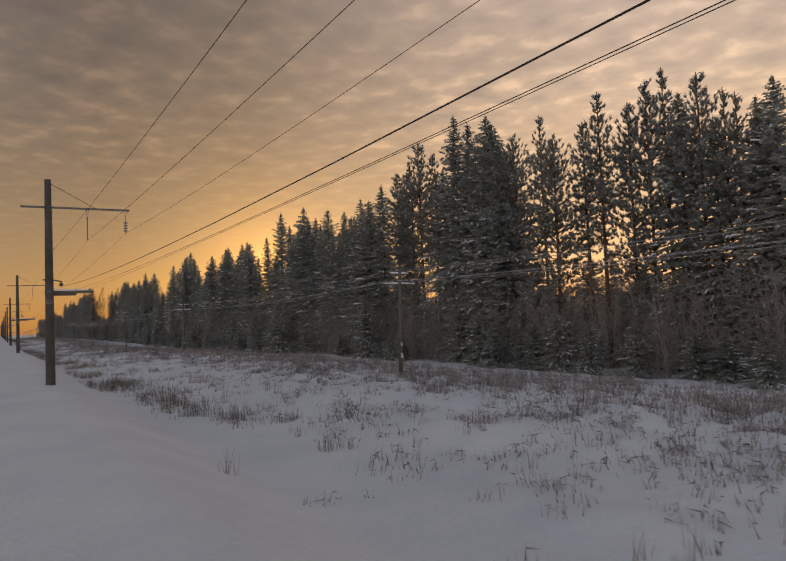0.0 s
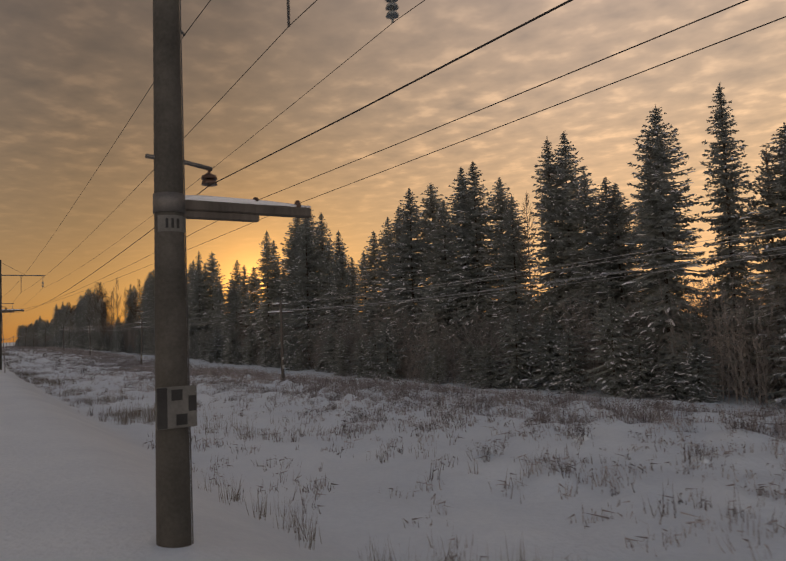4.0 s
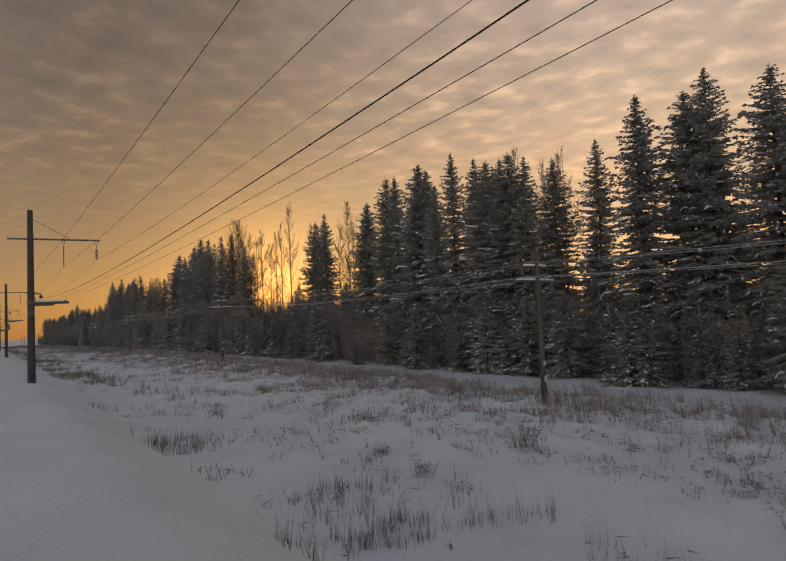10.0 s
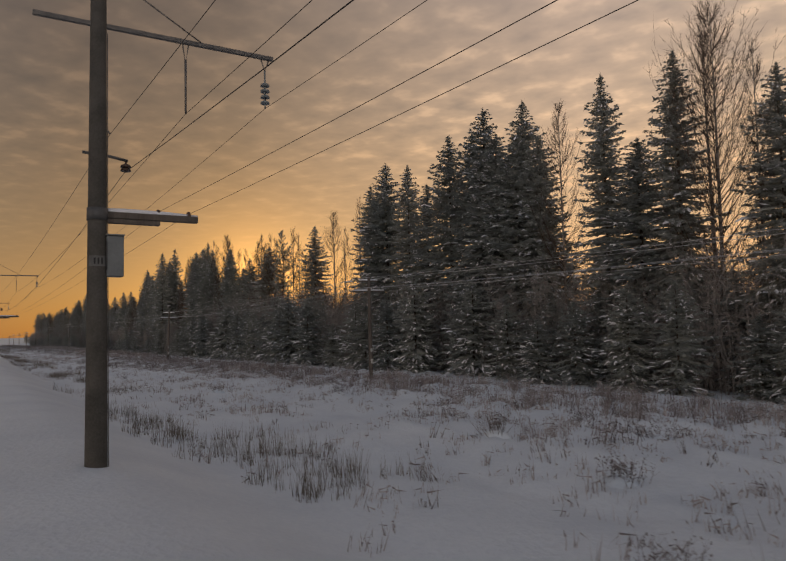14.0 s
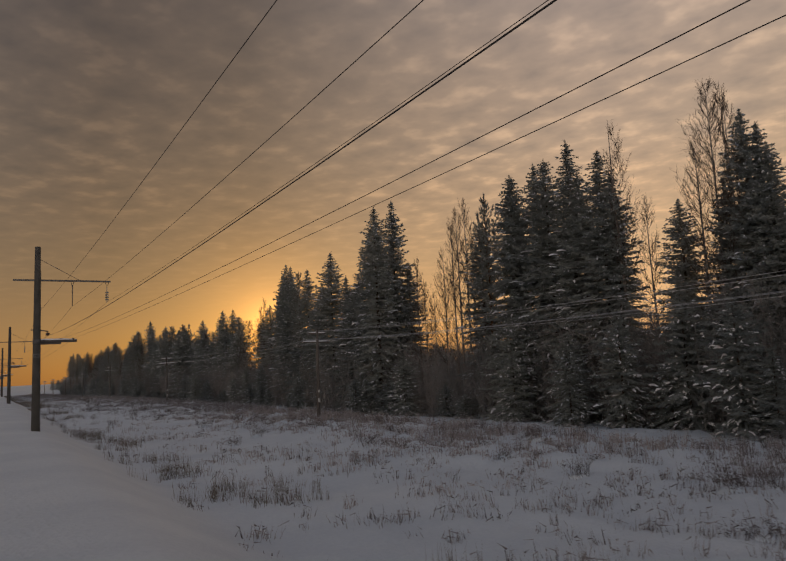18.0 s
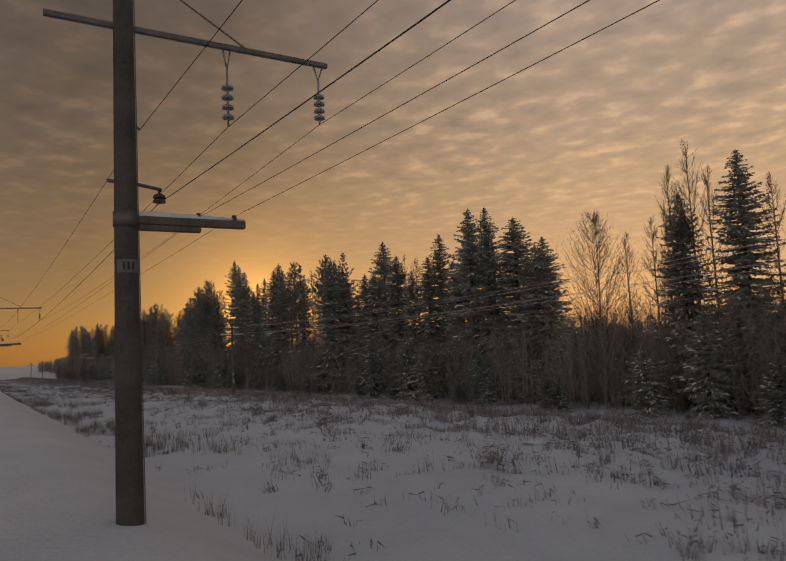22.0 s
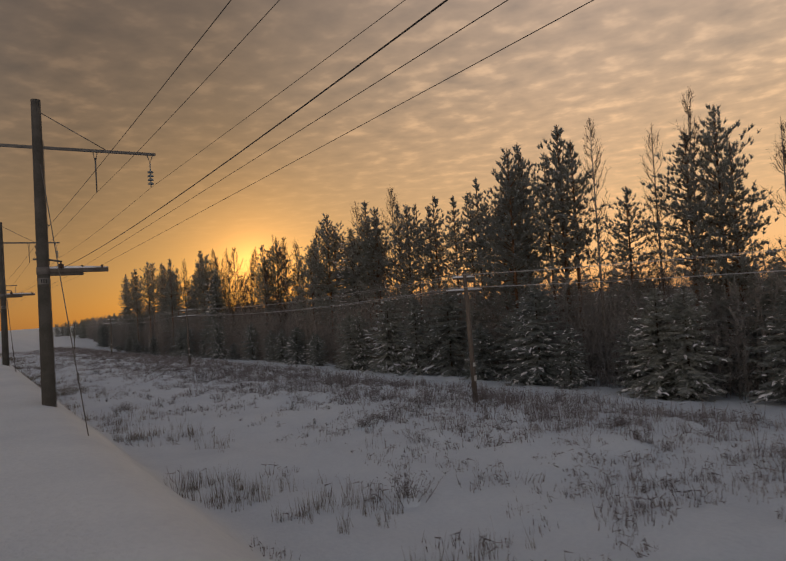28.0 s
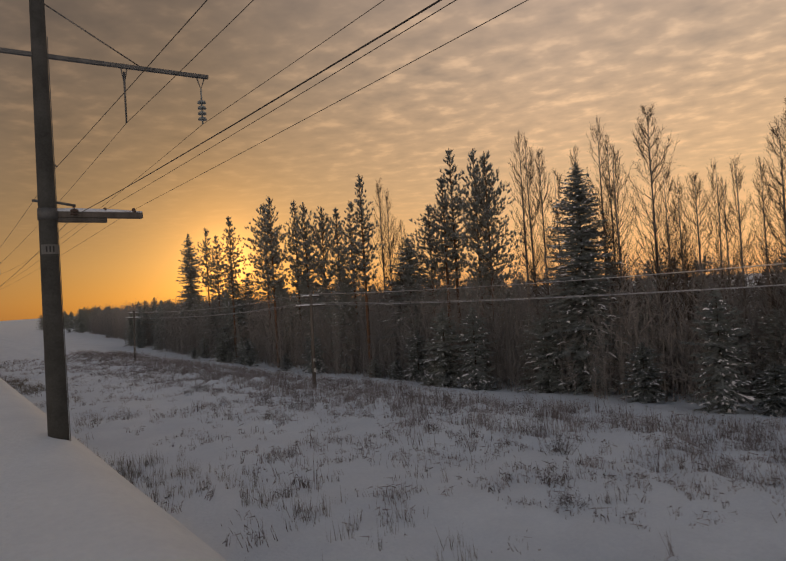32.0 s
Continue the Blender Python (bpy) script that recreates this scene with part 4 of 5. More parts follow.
CLUMPS = [deep_clump(700 + i) for i in range(4)]
for k in range(190):
    y = 10 + k * 6.8 + pick.uniform(-5, 5)
    x = edge_x(y) + 22 + (38 if k % 3 else 85) * pick.random()
    z = float(ground_z(x, y))
    ob = new("far_wood", CLUMPS[k % 4])
    ob.matrix_basis = Matrix.Translation((x, y, z)) @ Matrix.Rotation(pick.uniform(0, math.tau), 4, "Z") @ Matrix.Diagonal((1, 1, (brush_top(y) + 0.02 * (x - 50) - z) / 8.0, 1))
    tagged(ob, "low dark wood behind the front trees", "wood", kind="stuff")


# ---------------------------------------------------------------- dry weeds in the snow
def weeds(seed, y0, y1, per_metre, mat, tall, label):
    """Tufts of bent stalks, thick in a belt in front of the wood and thin elsewhere."""
    rng = np.random.default_rng(seed)
    n = int((y1 - y0) * per_metre)
    x = np.where(rng.random(n) < 0.6, rng.normal(22, 5.5, n), rng.uniform(5, 36, n))
    y = rng.uniform(y0, y1, n)
    lim = np.interp(y, EDGE_AT[0], EDGE_AT[1])
    patch = wavy(x, y, 5.5, 11) + 0.7 * wavy(x, y, 14, 12)
    belt = np.exp(-((x - 22.5) / 7.0) ** 2) - 1.7 * np.clip((x - lim + 9.5) / 4, 0, 1)
    keep = (x > 5.5) & (x < lim) & (0.7 * patch + 1.1 * belt + 1.3 * rng.random(n) > 0.95)
    x, y, patch = x[keep], y[keep], patch[keep]
    m = len(x)
    tri = []
    size = tall * np.clip(0.40 + 0.14 * patch + rng.gamma(2.0, 0.10, m) - 0.1, 0.18, 1.15) * np.where(x > 20, 1.1, 0.62)
    wide = rng.uniform(0.04, 0.30, m)
    lean = rng.normal(0, 0.13, (m, 2))
    for k in range(17):
        on = rng.random(m) < np.clip(0.25 + wide * 2.2, 0, 1)
        px, py = x + rng.normal(0, 1, m) * wide, y + rng.normal(0, 1, m) * wide
        p = np.stack([px, py, ground_z(px, py) - 0.04], 1)[on]
        g = len(p)
        d = np.stack([lean[on, 0] + rng.normal(0, 0.17, g), lean[on, 1] + rng.normal(0, 0.17, g), np.ones(g)], 1)
        h = (size[on] * rng.uniform(0.4, 1.1, g))[:, None]
        tri.append(thin(p, p + d * h, 0.018 + 0.016 * rng.random(g), rng))
        if k < 5:
            q = p + d * h * rng.uniform(0.6, 0.95, (g, 1))
            e = q + np.stack([rng.normal(0, 0.15, g), rng.normal(0, 0.15, g), rng.uniform(-0.14, 0.10, g)], 1)
            tri.append(thin(q, e, 0.04, rng))
    tagged(part("dry_weeds", np.concatenate(tri), mat), label, "weeds", kind="stuff")


def reeds(seed, y0, y1):
    """Dense dark clumps at the foot of the bank."""
    rng = np.random.default_rng(seed)
    n = int((y1 - y0) * 26)
    x, y = rng.normal(7.2, 1.5, n), rng.uniform(y0, y1, n)
    keep = (x > 4.6) & (wavy(x * 2.0, y, 15, 21) + 0.4 * wavy(x, y, 4, 22) > 0.42)
    x, y = x[keep], y[keep]
    m = len(x)
    z = ground_z(x, y)
    tri = []
    for k in range(9):
        p = np.stack([x + rng.normal(0, 0.10, m), y + rng.normal(0, 0.10, m), z - 0.04], 1)
        d = np.stack([rng.normal(0, 0.16, m), rng.normal(0, 0.16, m), np.ones(m)], 1)
        tri.append(thin(p, p + d * rng.uniform(0.25, 0.75, (m, 1)), 0.014, rng))
    tagged(part("reeds", np.concatenate(tri), REED), "clumps of dark dry reeds at the foot of the bank", "weeds", kind="stuff")


for i in range(18):
    reeds(860 + i, 2 + 50 * i, 52 + 50 * i)
for i in range(18):
    weeds(800 + i, 2 + 50 * i, 52 + 50 * i, 60, STRAW, 1.0, "frosted grey weed stalks standing in the snow")
    weeds(900 + i, 2 + 50 * i, 52 + 50 * i, 22, DARK_WEED, 1.15, "dark brown tufts of dead weeds in the snow")


# ---------------------------------------------------------------- clumps of dead weeds, each on its own little mound of snow
def weed_clump(seed):
    """Dark branching stalks with seed heads, standing out of a low drift."""
    rng = np.random.default_rng(seed)
    ob = tagged(new("weed_clump"), "dark dead weed clump with branching stalks in a small snowdrift", "weeds", "dead weed clumps in the field")
    n = 26 + 4 * (seed % 4)
    wide, tall = rng.uniform(0.16, 0.34), rng.uniform(0.55, 0.95)
    foot = np.stack([rng.normal(0, wide, n), rng.normal(0, wide, n), np.full(n, -0.05)], 1)
    d = np.stack([rng.normal(0, 0.24, n) + foot[:, 0] * 0.5, rng.normal(0, 0.24, n) + foot[:, 1] * 0.5, np.ones(n)], 1)
    tip = foot + d * (tall * rng.uniform(0.45, 1.1, n))[:, None]
    # some stalks are snapped over
    bent = rng.random(n) < 0.25
    snap = tip + np.stack([rng.normal(0, 0.22, n), rng.normal(0, 0.22, n), rng.uniform(-0.28, -0.02, n)], 1)
    tri = [thin(foot, tip, 0.022, rng), thin(foot, tip, 0.018, rng), thin(tip[bent], snap[bent], 0.018, rng)]
    for k in range(5):
        s = rng.uniform(0.35, 0.98, (n, 1))
        p = foot + (tip - foot) * s
        q = p + np.stack([rng.normal(0, 0.10, n), rng.normal(0, 0.10, n), rng.uniform(0.02, 0.16, n)], 1)
        tri += [thin(p, q, 0.012, rng), thin(q, q + rng.normal(0, 0.03, (n, 3)) + [0, 0, 0.03], 0.035, rng)]
    tagged(part("stalk", np.concatenate(tri), DARK_WEED, ob, "dry branching stalks"), kind="stuff")
    # the drift: a low lopsided mound
    bm = bmesh.new()
    long, off = rng.uniform(0.4, 0.7), rng.uniform(-0.1, 0.1)
    rings = []
    for r, z in ((1.0, -0.10), (0.72, 0.02), (0.40, 0.10), (0.14, 0.13)):
        rings.append([bm.verts.new((off + r * long * math.cos(q * math.tau / 12) * rng.uniform(0.85, 1.15), r * long * 0.8 * math.sin(q * math.tau / 12) * rng.uniform(0.85, 1.15), z + rng.normal(0, 0.012))) for q in range(12)])
    for a, b in zip(rings, rings[1:]):
        for q in range(12):
            bm.faces.new((a[q], a[(q + 1) % 12], b[(q + 1) % 12], b[q])).smooth = True
    bm.faces.new(rings[-1]).smooth = True
    part("snowdrift", bm, SNOW, ob, "small drift of snow round the stalks")
    return ob


CLUMP_KINDS = [weed_clump(1100 + i) for i in range(6)]
placed = random.Random(31)
for i in range(250):
    y = 14 + 3.25 * i + placed.uniform(-4, 4)
    x = min(max(placed.gauss(18.0, 4.5), 8.5), edge_x(y) - 10)
    size = placed.uniform(0.7, 1.15)
    m = Matrix.Translation((x, y, float(ground_z(x, y)))) @ Matrix.Rotation(placed.uniform(0, math.tau), 4, "Z") @ Matrix.Diagonal((size, size, size, 1))
    if i < 6:
        CLUMP_KINDS[i].matrix_basis = m
    else:
        src = CLUMP_KINDS[i % 6]
        copy_thing(src, m @ Matrix.Diagonal((1 / src.scale.x,) * 3 + (1,)))


# ---------------------------------------------------------------- overhead line: masts along the track
MAST_X = 2.26
MAST_Y = [-27.0, 38.8, 105.1, 171.4, 230.4, 287.4, 352.9, 417.9, 478.3, 542.7, 606.5, 670.6, 699.95, 731.5, 785.6, 851.0]
# height of each wire at the masts, and its sag in each span
OUTER_Z, OUTER_SAG = [8.44, 8.51, 8.53, 8.46, 8.48, 8.17, 8.71, 8.35, 7.99, 7.85, 7.51, 8.1, 8.29, 8.42, 8.11, 7.99], [0.62, 0.49, 0.52, 0.35, 0.46, 0.53, 0.48, 0.37, 0.43, 0.42, 0.41, 0.05, 0.16, 0.35, 0.51]
INNER_Z, INNER_SAG = [8.0, 8.09, 8.07, 8.05, 8.04, 7.72, 8.3, 7.86, 7.74, 7.56, 7.32, 8.25, 8.04, 8.17, 7.97, 7.64], [0.47, 0.45, 0.52, 0.29, 0.37, 0.47, 0.51, 0.42, 0.46, 0.33, 0.36, 0.17, 0.04, 0.28, 0.51]
CABLE_Z, CABLE_SAG = [5.67, 5.68, 5.47, 6.34, 5.83, 5.77, 6.83, 5.95, 6.02, 6.01, 5.61, 5.66, 5.31, 5.82, 5.66, 5.75], [0.79, 0.85, 0.83, 0.87, 0.7, 0.83, 0.83, 0.6, 0.68, 0.63, 0.72, 0.27, 0.18, 0.55, 0.81]
LINE_A_Z, LINE_A_SAG = [5.53, 5.51, 5.31, 6.39, 5.79, 5.59, 6.02, 5.47, 5.83, 5.81, 5.36, 5.66, 5.35, 5.93, 5.82, 5.64], [0.47, 0.63, 0.42, 0.45, 0.33, 0.47, 0.38, 0.39, 0.49, 0.36, 0.31, 0.0, 0.23, 0.23, 0.4]
LINE_B_Z, LINE_B_SAG = [5.55, 5.51, 5.31, 6.38, 5.85, 5.66, 6.01, 5.46, 5.83, 5.86, 5.41, 5.67, 5.41, 5.85, 5.84, 5.64], [0.19, 0.35, 0.26, 0.25, 0.28, 0.33, 0.25, 0.21, 0.32, 0.21, 0.2, 0.0, 0.12, 0.12, 0.25]
TOP_Z, TOP_SAG = [7.6, 7.6, 7.6, 7.6, 7.55, 7.44, 7.62, 7.64, 7.6, 7.29, 6.84, 6.81, 6.8, 6.8, 6.8, 6.8], [0.51, 0.52, 0.52, 0.41, 0.4, 0.47, 0.48, 0.43, 0.51, 0.52, 0.49, 0.1, 0.12, 0.35, 0.51]
ARM_Z = [(u + v) / 2 - 0.13 for u, v in zip(LINE_A_Z, LINE_B_Z)]
OUTER, INNER, MESSENGER, PIN_A, PIN_B = (6.0, 8.45), (4.1, 8.0), (2.80, 5.61), (3.5, 5.46), (4.16, 5.46)


def insulator_string(name, parent, x, z0, z1, discs, mat):
    bm = tube(bmesh.new(), [(x, 0, z0), (x, 0, z1)], 0.022, 6)
    for k in range(discs):
        z = z0 + (z1 - z0) * (0.30 + 0.62 * (k + 0.5) / discs)
        tube(bm, [(x, 0, z + 0.05), (x, 0, z + 0.015), (x, 0, z - 0.035)], [0.03, 0.10, 0.115], 10)
    return part(name, bm, mat, parent, "stack of dished insulator discs")


def pin_insulator(parent, x, z):
    bm = tube(bmesh.new(), [(x, 0, z - 0.16), (x, 0, z - 0.06)], 0.016, 6)
    tube(bm, [(x, 0, z - 0.09), (x, 0, z - 0.05), (x, 0, z + 0.01), (x, 0, z + 0.05)], [0.035, 0.055, 0.05, 0.03], 10)
    return part("pin_insulator", bm, PORCELAIN, parent, "brown porcelain pin insulator")


def mast():
    ob = tagged(new("overhead_line_mast"), "round concrete railway mast with snow-topped crossarms", "mast", "masts along the railway")
    part("post", tube(bmesh.new(), [(0, 0, -1.2), (0, 0, 3.5), (0, 0, 7.0), (0, 0, 11.2)], [0.235, 0.205, 0.182, 0.155], 20), CONCRETE, ob, "weathered grey concrete post")
    # timber crossarm with two pins
    arm = block(bmesh.new(), (0.98, 0, 5.33), (2.24, 0.13, 0.15), 0.02)
    arm2 = block(bmesh.new(), (0.62, 0, 5.20), (1.30, 0.12, 0.10), 0.015)
    part("crossarm", arm, TIMBER, ob, "grey timber crossarm")
    part("crossarm_brace", arm2, TIMBER, ob)
    part("crossarm_snow", tube(bmesh.new(), [(-0.1, 0, 5.41), (0.5, 0, 5.425), (1.4, 0, 5.42), (2.1, 0, 5.41)], [0.05, 0.062, 0.058, 0.03], 8), SNOW_PAD, ob, "ridge of snow on the crossarm")
    clamp = tube(bmesh.new(), [(0, 0, 5.20), (0, 0, 5.46)], [0.212, 0.210], 20)
    part("clamp_band", clamp, STEEL, ob, "rusty steel band")
    pin_insulator(ob, PIN_A[0] - MAST_X, PIN_A[1] - 0.0)
    pin_insulator(ob, PIN_B[0] - MAST_X, PIN_B[1] - 0.0)
    # short steel bracket for the doubled conductor
    br = tube(bmesh.new(), [(-0.30, 0, 5.96), (0.25, 0, 5.92), (0.60, 0, 5.86)], 0.032, 8)
    part("bracket", br, STEEL, ob)
    insulator_string("bracket_insulator", ob, MESSENGER[0] - MAST_X + 0.02, 5.86, MESSENGER[1], 2, PORCELAIN)
    # long upper bar with hanging strings
    bar = block(bmesh.new(), (1.35, 0, 9.70), (5.2, 0.09, 0.10), 0.01)
    part("upper_bar", bar, STEEL, ob, "long steel bar at the mast's top")
    part("tie_rod", tube(bmesh.new(), [(0.0, 0, 11.0), (2.2, 0, 9.76)], 0.016, 6), STEEL, ob)
    hang = tube(bmesh.new(), [(INNER[0] - MAST_X - 0.07, 0, 9.66), (INNER[0] - MAST_X, 0, 9.2), (INNER[0] - MAST_X + 0.07, 0, 9.66)], 0.018, 6, False)
    part("hanger", hang, STEEL, ob)
    hang = tube(bmesh.new(), [(OUTER[0] - MAST_X - 0.10, 0, 9.66), (OUTER[0] - MAST_X, 0, 9.36), (OUTER[0] - MAST_X + 0.10, 0, 9.66)], 0.02, 6, False)
    part("hanger", hang, STEEL, ob)
    part("inner_rod", tube(bmesh.new(), [(INNER[0] - MAST_X, 0, 9.25), (INNER[0] - MAST_X, 0, INNER[1])], [0.03, 0.022], 6), STEEL, ob)
    insulator_string("insulator_string", ob, OUTER[0] - MAST_X, 9.38, OUTER[1], 4, GLASS_INS)
    part("wire_clip", tube(bmesh.new(), [(0.1, 0, 7.62), (0.20, 0, 7.66), (0.25, 0, 7.60)], 0.02, 6), STEEL, ob)
    # earth wire down the post, number plate
    part("earth_wire", tube(bmesh.new(), [(0.175, -0.04, 9.8), (0.195, -0.04, 6.0), (0.212, -0.04, 3.5), (0.238, -0.04, 0.3)], 0.009, 5), STEEL, ob)
    plate = bmesh.new()
    for k in range(6):
        a = radians(-150 + 24 * k)
        b = radians(-150 + 24 * (k + 1))
        r = 0.205
        vs = [plate.verts.new((r * math.cos(q), r * math.sin(q), z)) for q, z in ((a, 4.78), (b, 4.78), (b, 5.0), (a, 5.0))]
        plate.faces.new(vs)
    part("number_plate", plate, FADED, ob, "faded painted number panel")
    for k, a in enumerate((-112, -92, -72)):
        q = radians(a)
        bar = block(bmesh.new(), (0, 0, 0), (0.035, 0.006, 0.13), 0)
        bmesh.ops.transform(bar, matrix=Matrix.Translation((0.207 * math.cos(q), 0.207 * math.sin(q), 4.89)) @ Matrix.Rotation(q + math.pi / 2, 4, "Z"), verts=bar.verts)
        part("number_bar", bar, BLACK, ob, "dark bar of a painted number")
    return ob


first_mast = mast()
masts = []
for i, y in enumerate(MAST_Y):
    m = Matrix.Translation((MAST_X, y, 0)) @ Matrix.Rotation(radians(0.4 * math.sin(i * 2.3)), 4, "X")
    if i:
        masts.append(copy_thing(first_mast, m))
    else:
        first_mast.matrix_basis = m
        masts.append(first_mast)
    for ob in masts[-1].children:
        kind_of = ob.name.split(".")[0]
        if kind_of in ("crossarm", "crossarm_brace", "crossarm_snow", "clamp_band", "pin_insulator"):
            ob.location.z = ARM_Z[i] - 5.33
        elif kind_of in ("bracket", "bracket_insulator"):
            ob.location.z = CABLE_Z[i] - 5.61
        elif kind_of in ("upper_bar", "tie_rod", "hanger", "insulator_string"):
            ob.location.z = OUTER_Z[i] - 8.45
        elif kind_of == "inner_rod":
            ob.location.z = INNER_Z[i] - 8.0
        elif kind_of == "wire_clip":
            ob.location.z = TOP_Z[i] - 7.6


rod = [ob for ob in masts[9].children if ob.name.split(".")[0] == "inner_rod"][0]
bpy.data.objects.remove(rod)
twin = insulator_string("insulator_string", masts[9], INNER[0] - MAST_X, 9.38, INNER_Z[9] - OUTER_Z[9] + 8.45, 4, GLASS_INS)
twin.location.z = OUTER_Z[9] - 8.45


def wire_run(name, x, heights, sags, radius, label):
    """A wire from mast to mast, one object."""
    curve = bpy.data.curves.new(name, "CURVE")
    curve.dimensions, curve.bevel_depth, curve.bevel_resolution, curve.use_fill_caps = "3D", radius, 1, True
    pts = []
    for i, sag in enumerate(sags):
        for k in range(16):
            s = k / 16
            pts.append((x, MAST_Y[i] + (MAST_Y[i + 1] - MAST_Y[i]) * s, heights[i] + (heights[i + 1] - heights[i]) * s - 4 * sag * s * (1 - s), 1))
    pts.append((x, MAST_Y[-1], heights[-1], 1))
    sp = curve.splines.new("POLY")
    sp.points.add(len(pts) - 1)
    sp.points.foreach_set("co", np.array(pts, dtype=np.float32).reshape(-1))
    tmp = bpy.data.objects.new(name, curve)
    me = bpy.data.meshes.new_from_object(tmp)
    bpy.data.objects.remove(tmp)
    me.materials.clear()
    me.materials.append(WIRE)
    return tagged(new(name, me), label, "wire", "wires along the railway")


wire_run("feeder_wire", OUTER[0], OUTER_Z, OUTER_SAG, 0.006, "thin dark outer feeder wire strung between masts")
wire_run("feeder_wire", INNER[0], INNER_Z, INNER_SAG, 0.0065, "dark inner feeder wire strung between masts")
wire_run("return_wire", MAST_X + 0.24, TOP_Z, TOP_SAG, 0.006, "thin dark wire clipped along the masts")
wire_run("cable", MESSENGER[0], CABLE_Z, CABLE_SAG, 0.0068, "thick dark cable strung between masts")
wire_run("line_wire", PIN_A[0], LINE_A_Z, LINE_A_SAG, 0.004, "thin dark line wire on the crossarm pins")
wire_run("line_wire", PIN_B[0], LINE_B_Z, LINE_B_SAG, 0.004, "thin dark line wire on the crossarm pins")

# things that single masts carry
cab = part("equipment_box", block(bmesh.new(), (0.33, -0.02, 5.0), (0.34, 0.30, 0.86), 0.02), CABINET, masts[6], "grey sheet-metal equipment box")
part("box_lid", block(bmesh.new(), (0.33, -0.02, 5.45), (0.38, 0.34, 0.03), 0.008), CABINET, cab)
part("box_hinge", tube(bmesh.new(), [(0.16, -0.18, 4.7), (0.16, -0.18, 5.3)], 0.012, 6), STEEL, cab)
part("low_bar", block(bmesh.new(), (1.12, 0, 3.60), (2.75, 0.14, 0.09), 0.015), STEEL, masts[4], "level steel bar low on the mast")
part("low_bar_snow", tube(bmesh.new(), [(-0.22, 0, 3.655), (0.8, 0, 3.665), (2.42, 0, 3.655)], [0.03, 0.045, 0.025], 8), SNOW_PAD, masts[4], "snow lying on the bar")
for bx in (1.02, 1.72):
    part("hanging_block", block(bmesh.new(), (bx, 0, 3.44), (0.14, 0.12, 0.22), 0.02), STEEL, masts[4], "small dark block under the bar")
part("drive_rod", tube(bmesh.new(), [(0.42, -0.1, 3.5), (0.44, -0.1, 1.7), (0.44, -0.1, 0.4)], 0.014, 6), STEEL, masts[4])
sign = part("striped_sign", block(bmesh.new(), (0, -0.245, 2.46), (0.52, 0.03, 0.54), 0.01), FADED, masts[2], "white sign with black blocks")
for bx, bz, bw, bh in ((-0.19, 2.46, 0.13, 0.52), (0.0, 2.62, 0.14, 0.14), (0.06, 2.30, 0.14, 0.14), (0.2, 2.50, 0.10, 0.20)):
    part("sign_block", block(bmesh.new(), (bx, -0.265, bz), (bw, 0.012, bh), 0.0), BLACK, sign)
box = part("drive_box", block(bmesh.new(), (0.0, 0.52, 1.56), (0.30, 0.30, 1.0), 0.02), CABINET, masts[12], "grey drive box at the mast's foot")
part("box_lid", block(bmesh.new(), (0.0, 0.52, 2.08), (0.34, 0.34, 0.03), 0.008), CABINET, box)
part("drive_rod", tube(bmesh.new(), [(0.0, 1.62, 5.85), (0.0, 1.63, 3.0), (0.0, 1.64, 1.40)], 0.022, 8), STEEL, masts[12], "upright steel rod beside the mast")
part("rod_insulator", tube(bmesh.new(), [(0.0, 1.62, 5.30), (0.0, 1.62, 5.40), (0.0, 1.62, 5.50)], [0.03, 0.06, 0.03], 8), PORCELAIN, masts[12])
part("switch_frame", tube(bmesh.new(), [(0.0, 1.95, 5.98), (0.0, 1.0, 5.85), (0.0, 0.1, 5.55)], 0.045, 8), STEEL, masts[12], "steel frame of a line switch")
part("switch_arm", tube(bmesh.new(), [(0.0, 1.85, 6.0), (0.0, 1.2, 6.35), (0.0, 0.75, 6.8)], 0.04, 8), STEEL, masts[12])
for y in (1.75, 1.3):
    part("switch_insulator", tube(bmesh.new(), [(0, y, 5.9), (0, y, 6.05), (0, y, 6.12), (0, y, 6.26), (0, y, 6.32), (0, y, 6.5)], [0.05, 0.09, 0.05, 0.09, 0.05, 0.03], 10), PORCELAIN, masts[12])
part("foot_bracket", block(bmesh.new(), (0.0, 0.9, 1.34), (0.22, 1.8, 0.08), 0.01), STEEL, masts[12])


def guy(mast_ob, top_y, top_z, foot_y, foot_z, dx):
    """A stay from the mast to an anchor in the bank, with a turnbuckle."""
    bm = tube(bmesh.new(), [(0.05, top_y, top_z), (dx * 0.6, (top_y + foot_y) / 2, (top_z + foot_z) / 2), (dx, foot_y, foot_z)], 0.014, 6)
    stay = part("guy_wire", bm, STEEL, mast_ob, "slanting steel stay")
    p = Vector((0.05, top_y, top_z)).lerp(Vector((dx, foot_y, foot_z)), 0.80)
    part("turnbuckle", tube(bmesh.new(), [p + Vector((0, 0, 0.14)), p, p - Vector((0, 0, 0.14))], [0.015, 0.035, 0.015], 6), STEEL, stay)


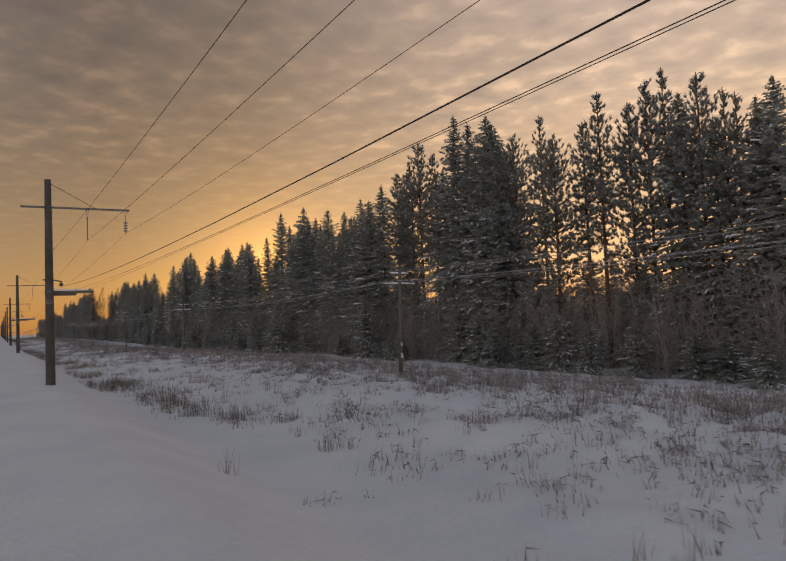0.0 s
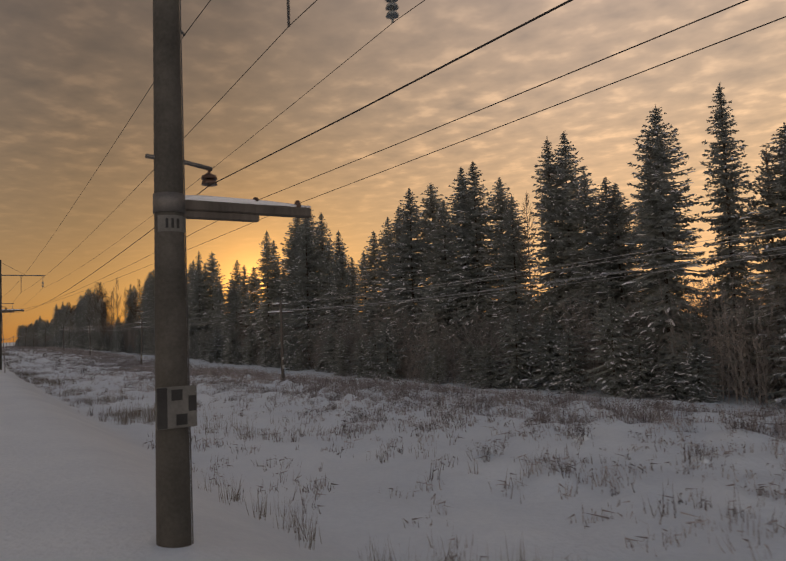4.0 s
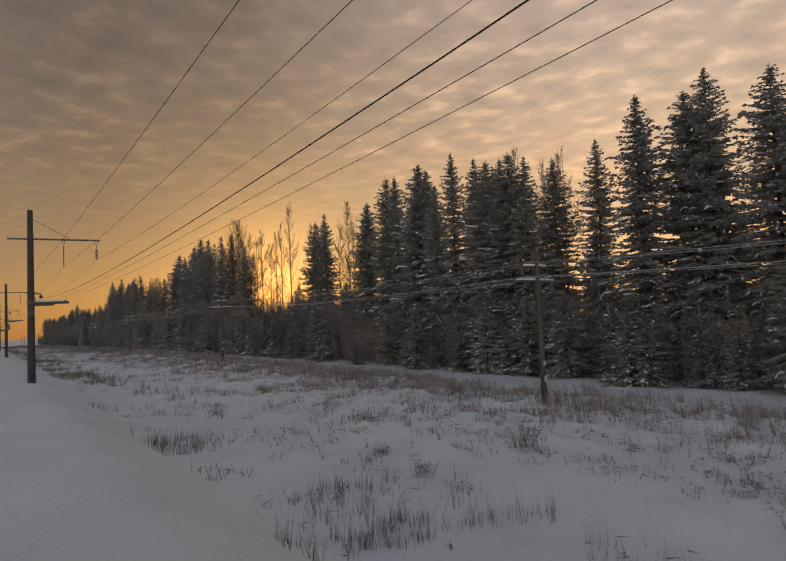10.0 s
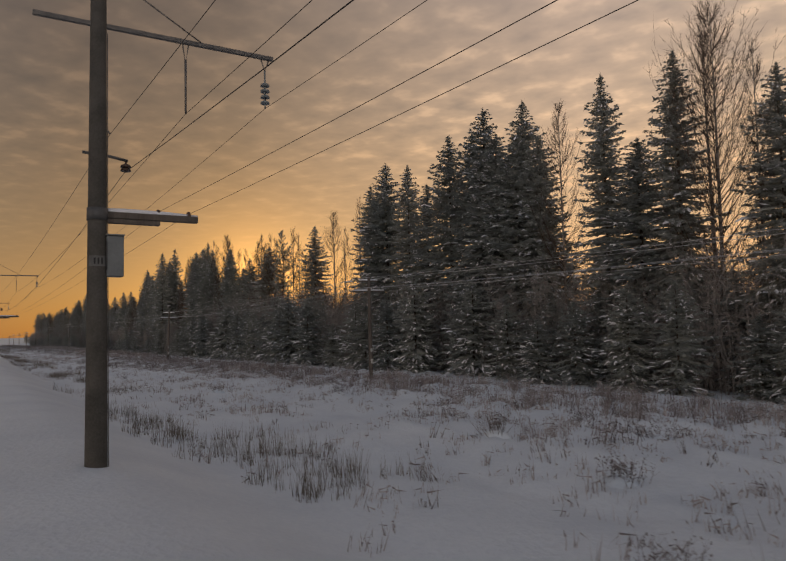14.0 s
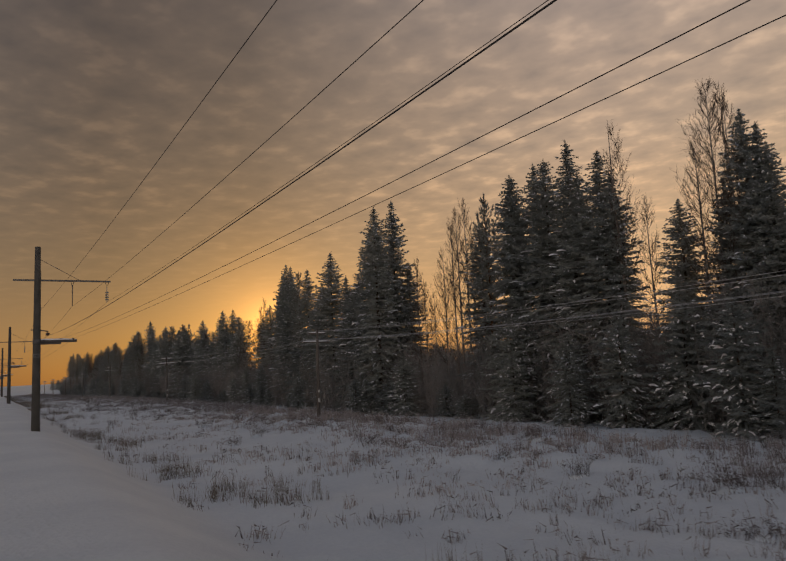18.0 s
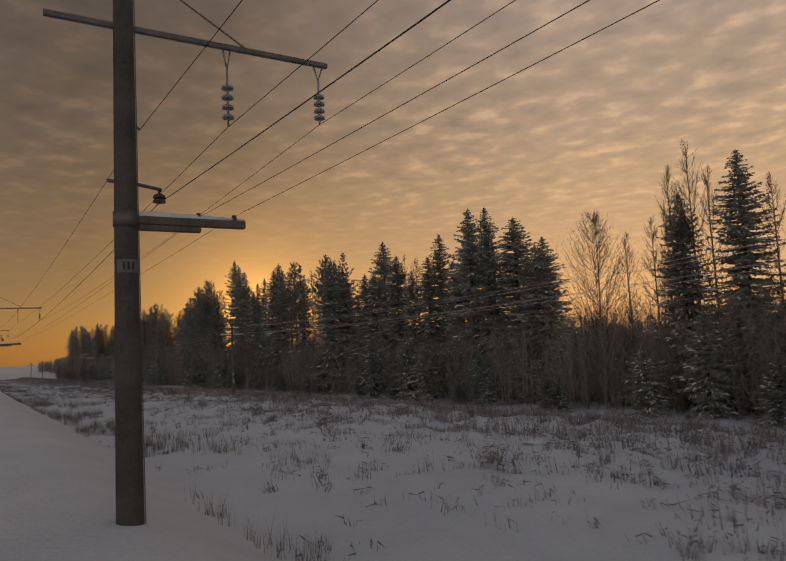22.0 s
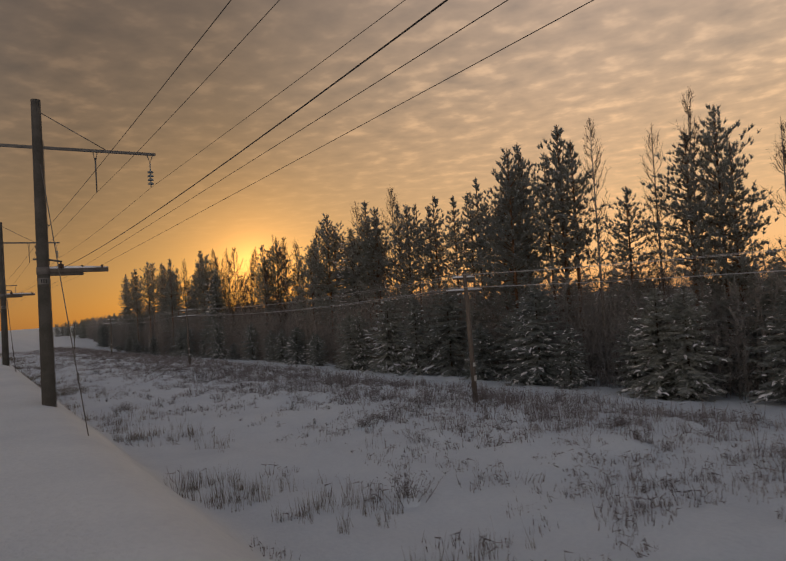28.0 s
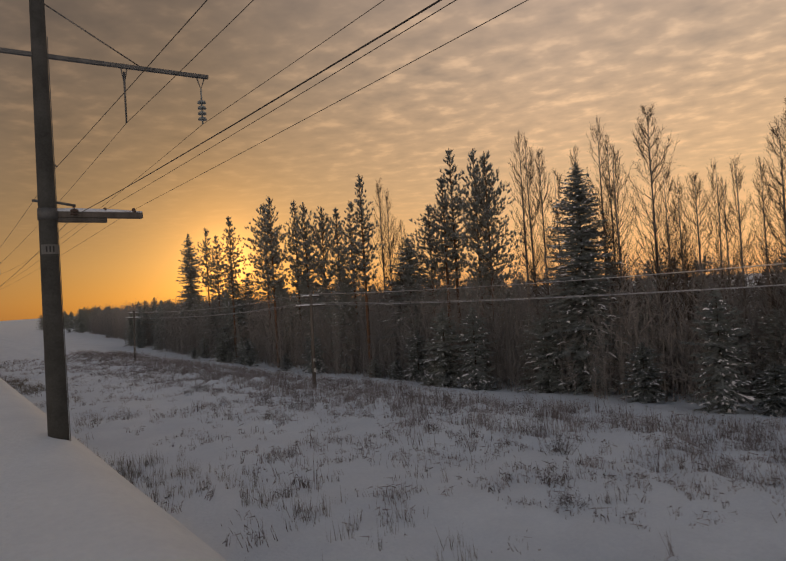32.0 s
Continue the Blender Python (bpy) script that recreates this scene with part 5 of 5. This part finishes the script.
guy(masts[3], -0.1, 9.0, -7.9, 0.2, 0.2)
guy(masts[3], -0.1, 9.0, -8.3, 0.2, 0.25)
guy(masts[5], 0.1, 9.0, 8.6, 0.2, 0.2)
guy(masts[12], -0.1, 9.0, -7.9, 0.2, 0.2)
guy(masts[13], -0.1, 9.0, -8.2, 0.2, 0.2)
guy(masts[13], -0.1, 7.6, -8.2, 0.2, 0.25)


# ---------------------------------------------------------------- low pole line beside the wood
POLE_X = 23.2
POLE_Y = [-14.0, 39.2, 100.5, 151.8, 210.3, 265.6, 318.2, 377.8, 433.4, 486.2, 541.7, 599.5, 652.0, 703.0, 759.3, 813.7, 868.0]


def wooden_pole(lean):
    ob = tagged(new("telegraph_pole"), "weathered wooden pole with two frosted crossarms", "pole", "poles beside the wood")
    part("post", tube(bmesh.new(), [(0, 0, -0.5), (lean * 0.4, 0, 3.0), (lean, 0, 7.15)], [0.15, 0.13, 0.10], 10), TIMBER, ob)
    for z, w in ((6.1, 2.4), (6.8, 1.45)):
        part("crossarm", block(bmesh.new(), (lean * z / 7, 0.10, z), (w, 0.09, 0.11), 0.012), TIMBER, ob)
        part("crossarm_snow", tube(bmesh.new(), [(lean - w / 2, 0.10, z + 0.075), (lean, 0.10, z + 0.09), (lean + w / 2, 0.10, z + 0.075)], [0.05, 0.075, 0.05], 6), SNOW_PAD, ob, "snow lying on the crossarm")
        for sx in (-0.44, -0.26, 0.26, 0.44):
            x = lean + sx * w
            bm = tube(bmesh.new(), [(x, 0.10, z + 0.05), (x, 0.10, z + 0.14), (x, 0.10, z + 0.22)], [0.02, 0.045, 0.03], 8)
            part("pin_insulator", bm, GLASS_INS, ob)
    part("marker_plate", block(bmesh.new(), (lean * 0.3, -0.15, 2.1), (0.16, 0.02, 0.22), 0.004), PLATE, ob, "small pale plate")
    part("marker_plate", block(bmesh.new(), (lean * 0.2, -0.155, 1.35), (0.16, 0.02, 0.30), 0.004), PLATE, ob, "small pale plate")
    return ob


pole_a, pole_b = wooden_pole(0.08), wooden_pole(-0.18)
for i, y in enumerate(POLE_Y):
    z = float(ground_z(POLE_X, y))
    src = pole_b if i in (5, 13) else pole_a
    m = Matrix.Translation((POLE_X, y, z)) @ Matrix.Rotation(radians(1.2 * math.sin(i * 1.7)), 4, "Y")
    if i in (0, 5):
        src.matrix_basis = m
    else:
        copy_thing(src, m)
for sx, z in ((-1.05, 6.3), (1.05, 6.3), (-0.62, 6.3), (-0.63, 7.0), (0.63, 7.0)):
    curve_pts = []
    for a, b in zip(POLE_Y, POLE_Y[1:]):
        za, zb = float(ground_z(POLE_X, a)), float(ground_z(POLE_X, b))
        for k in range(12):
            s = k / 12
            curve_pts.append((POLE_X + 0.05 + sx, a + (b - a) * s, z + za + (zb - za) * s - 4 * 0.5 * s * (1 - s)))
    bm = tube(bmesh.new(), curve_pts, 0.008, 4)
    tagged(part("telegraph_wire", bm, FROST_WIRE), "frosted thin wire between the wooden poles", "wire", "wires between the poles")
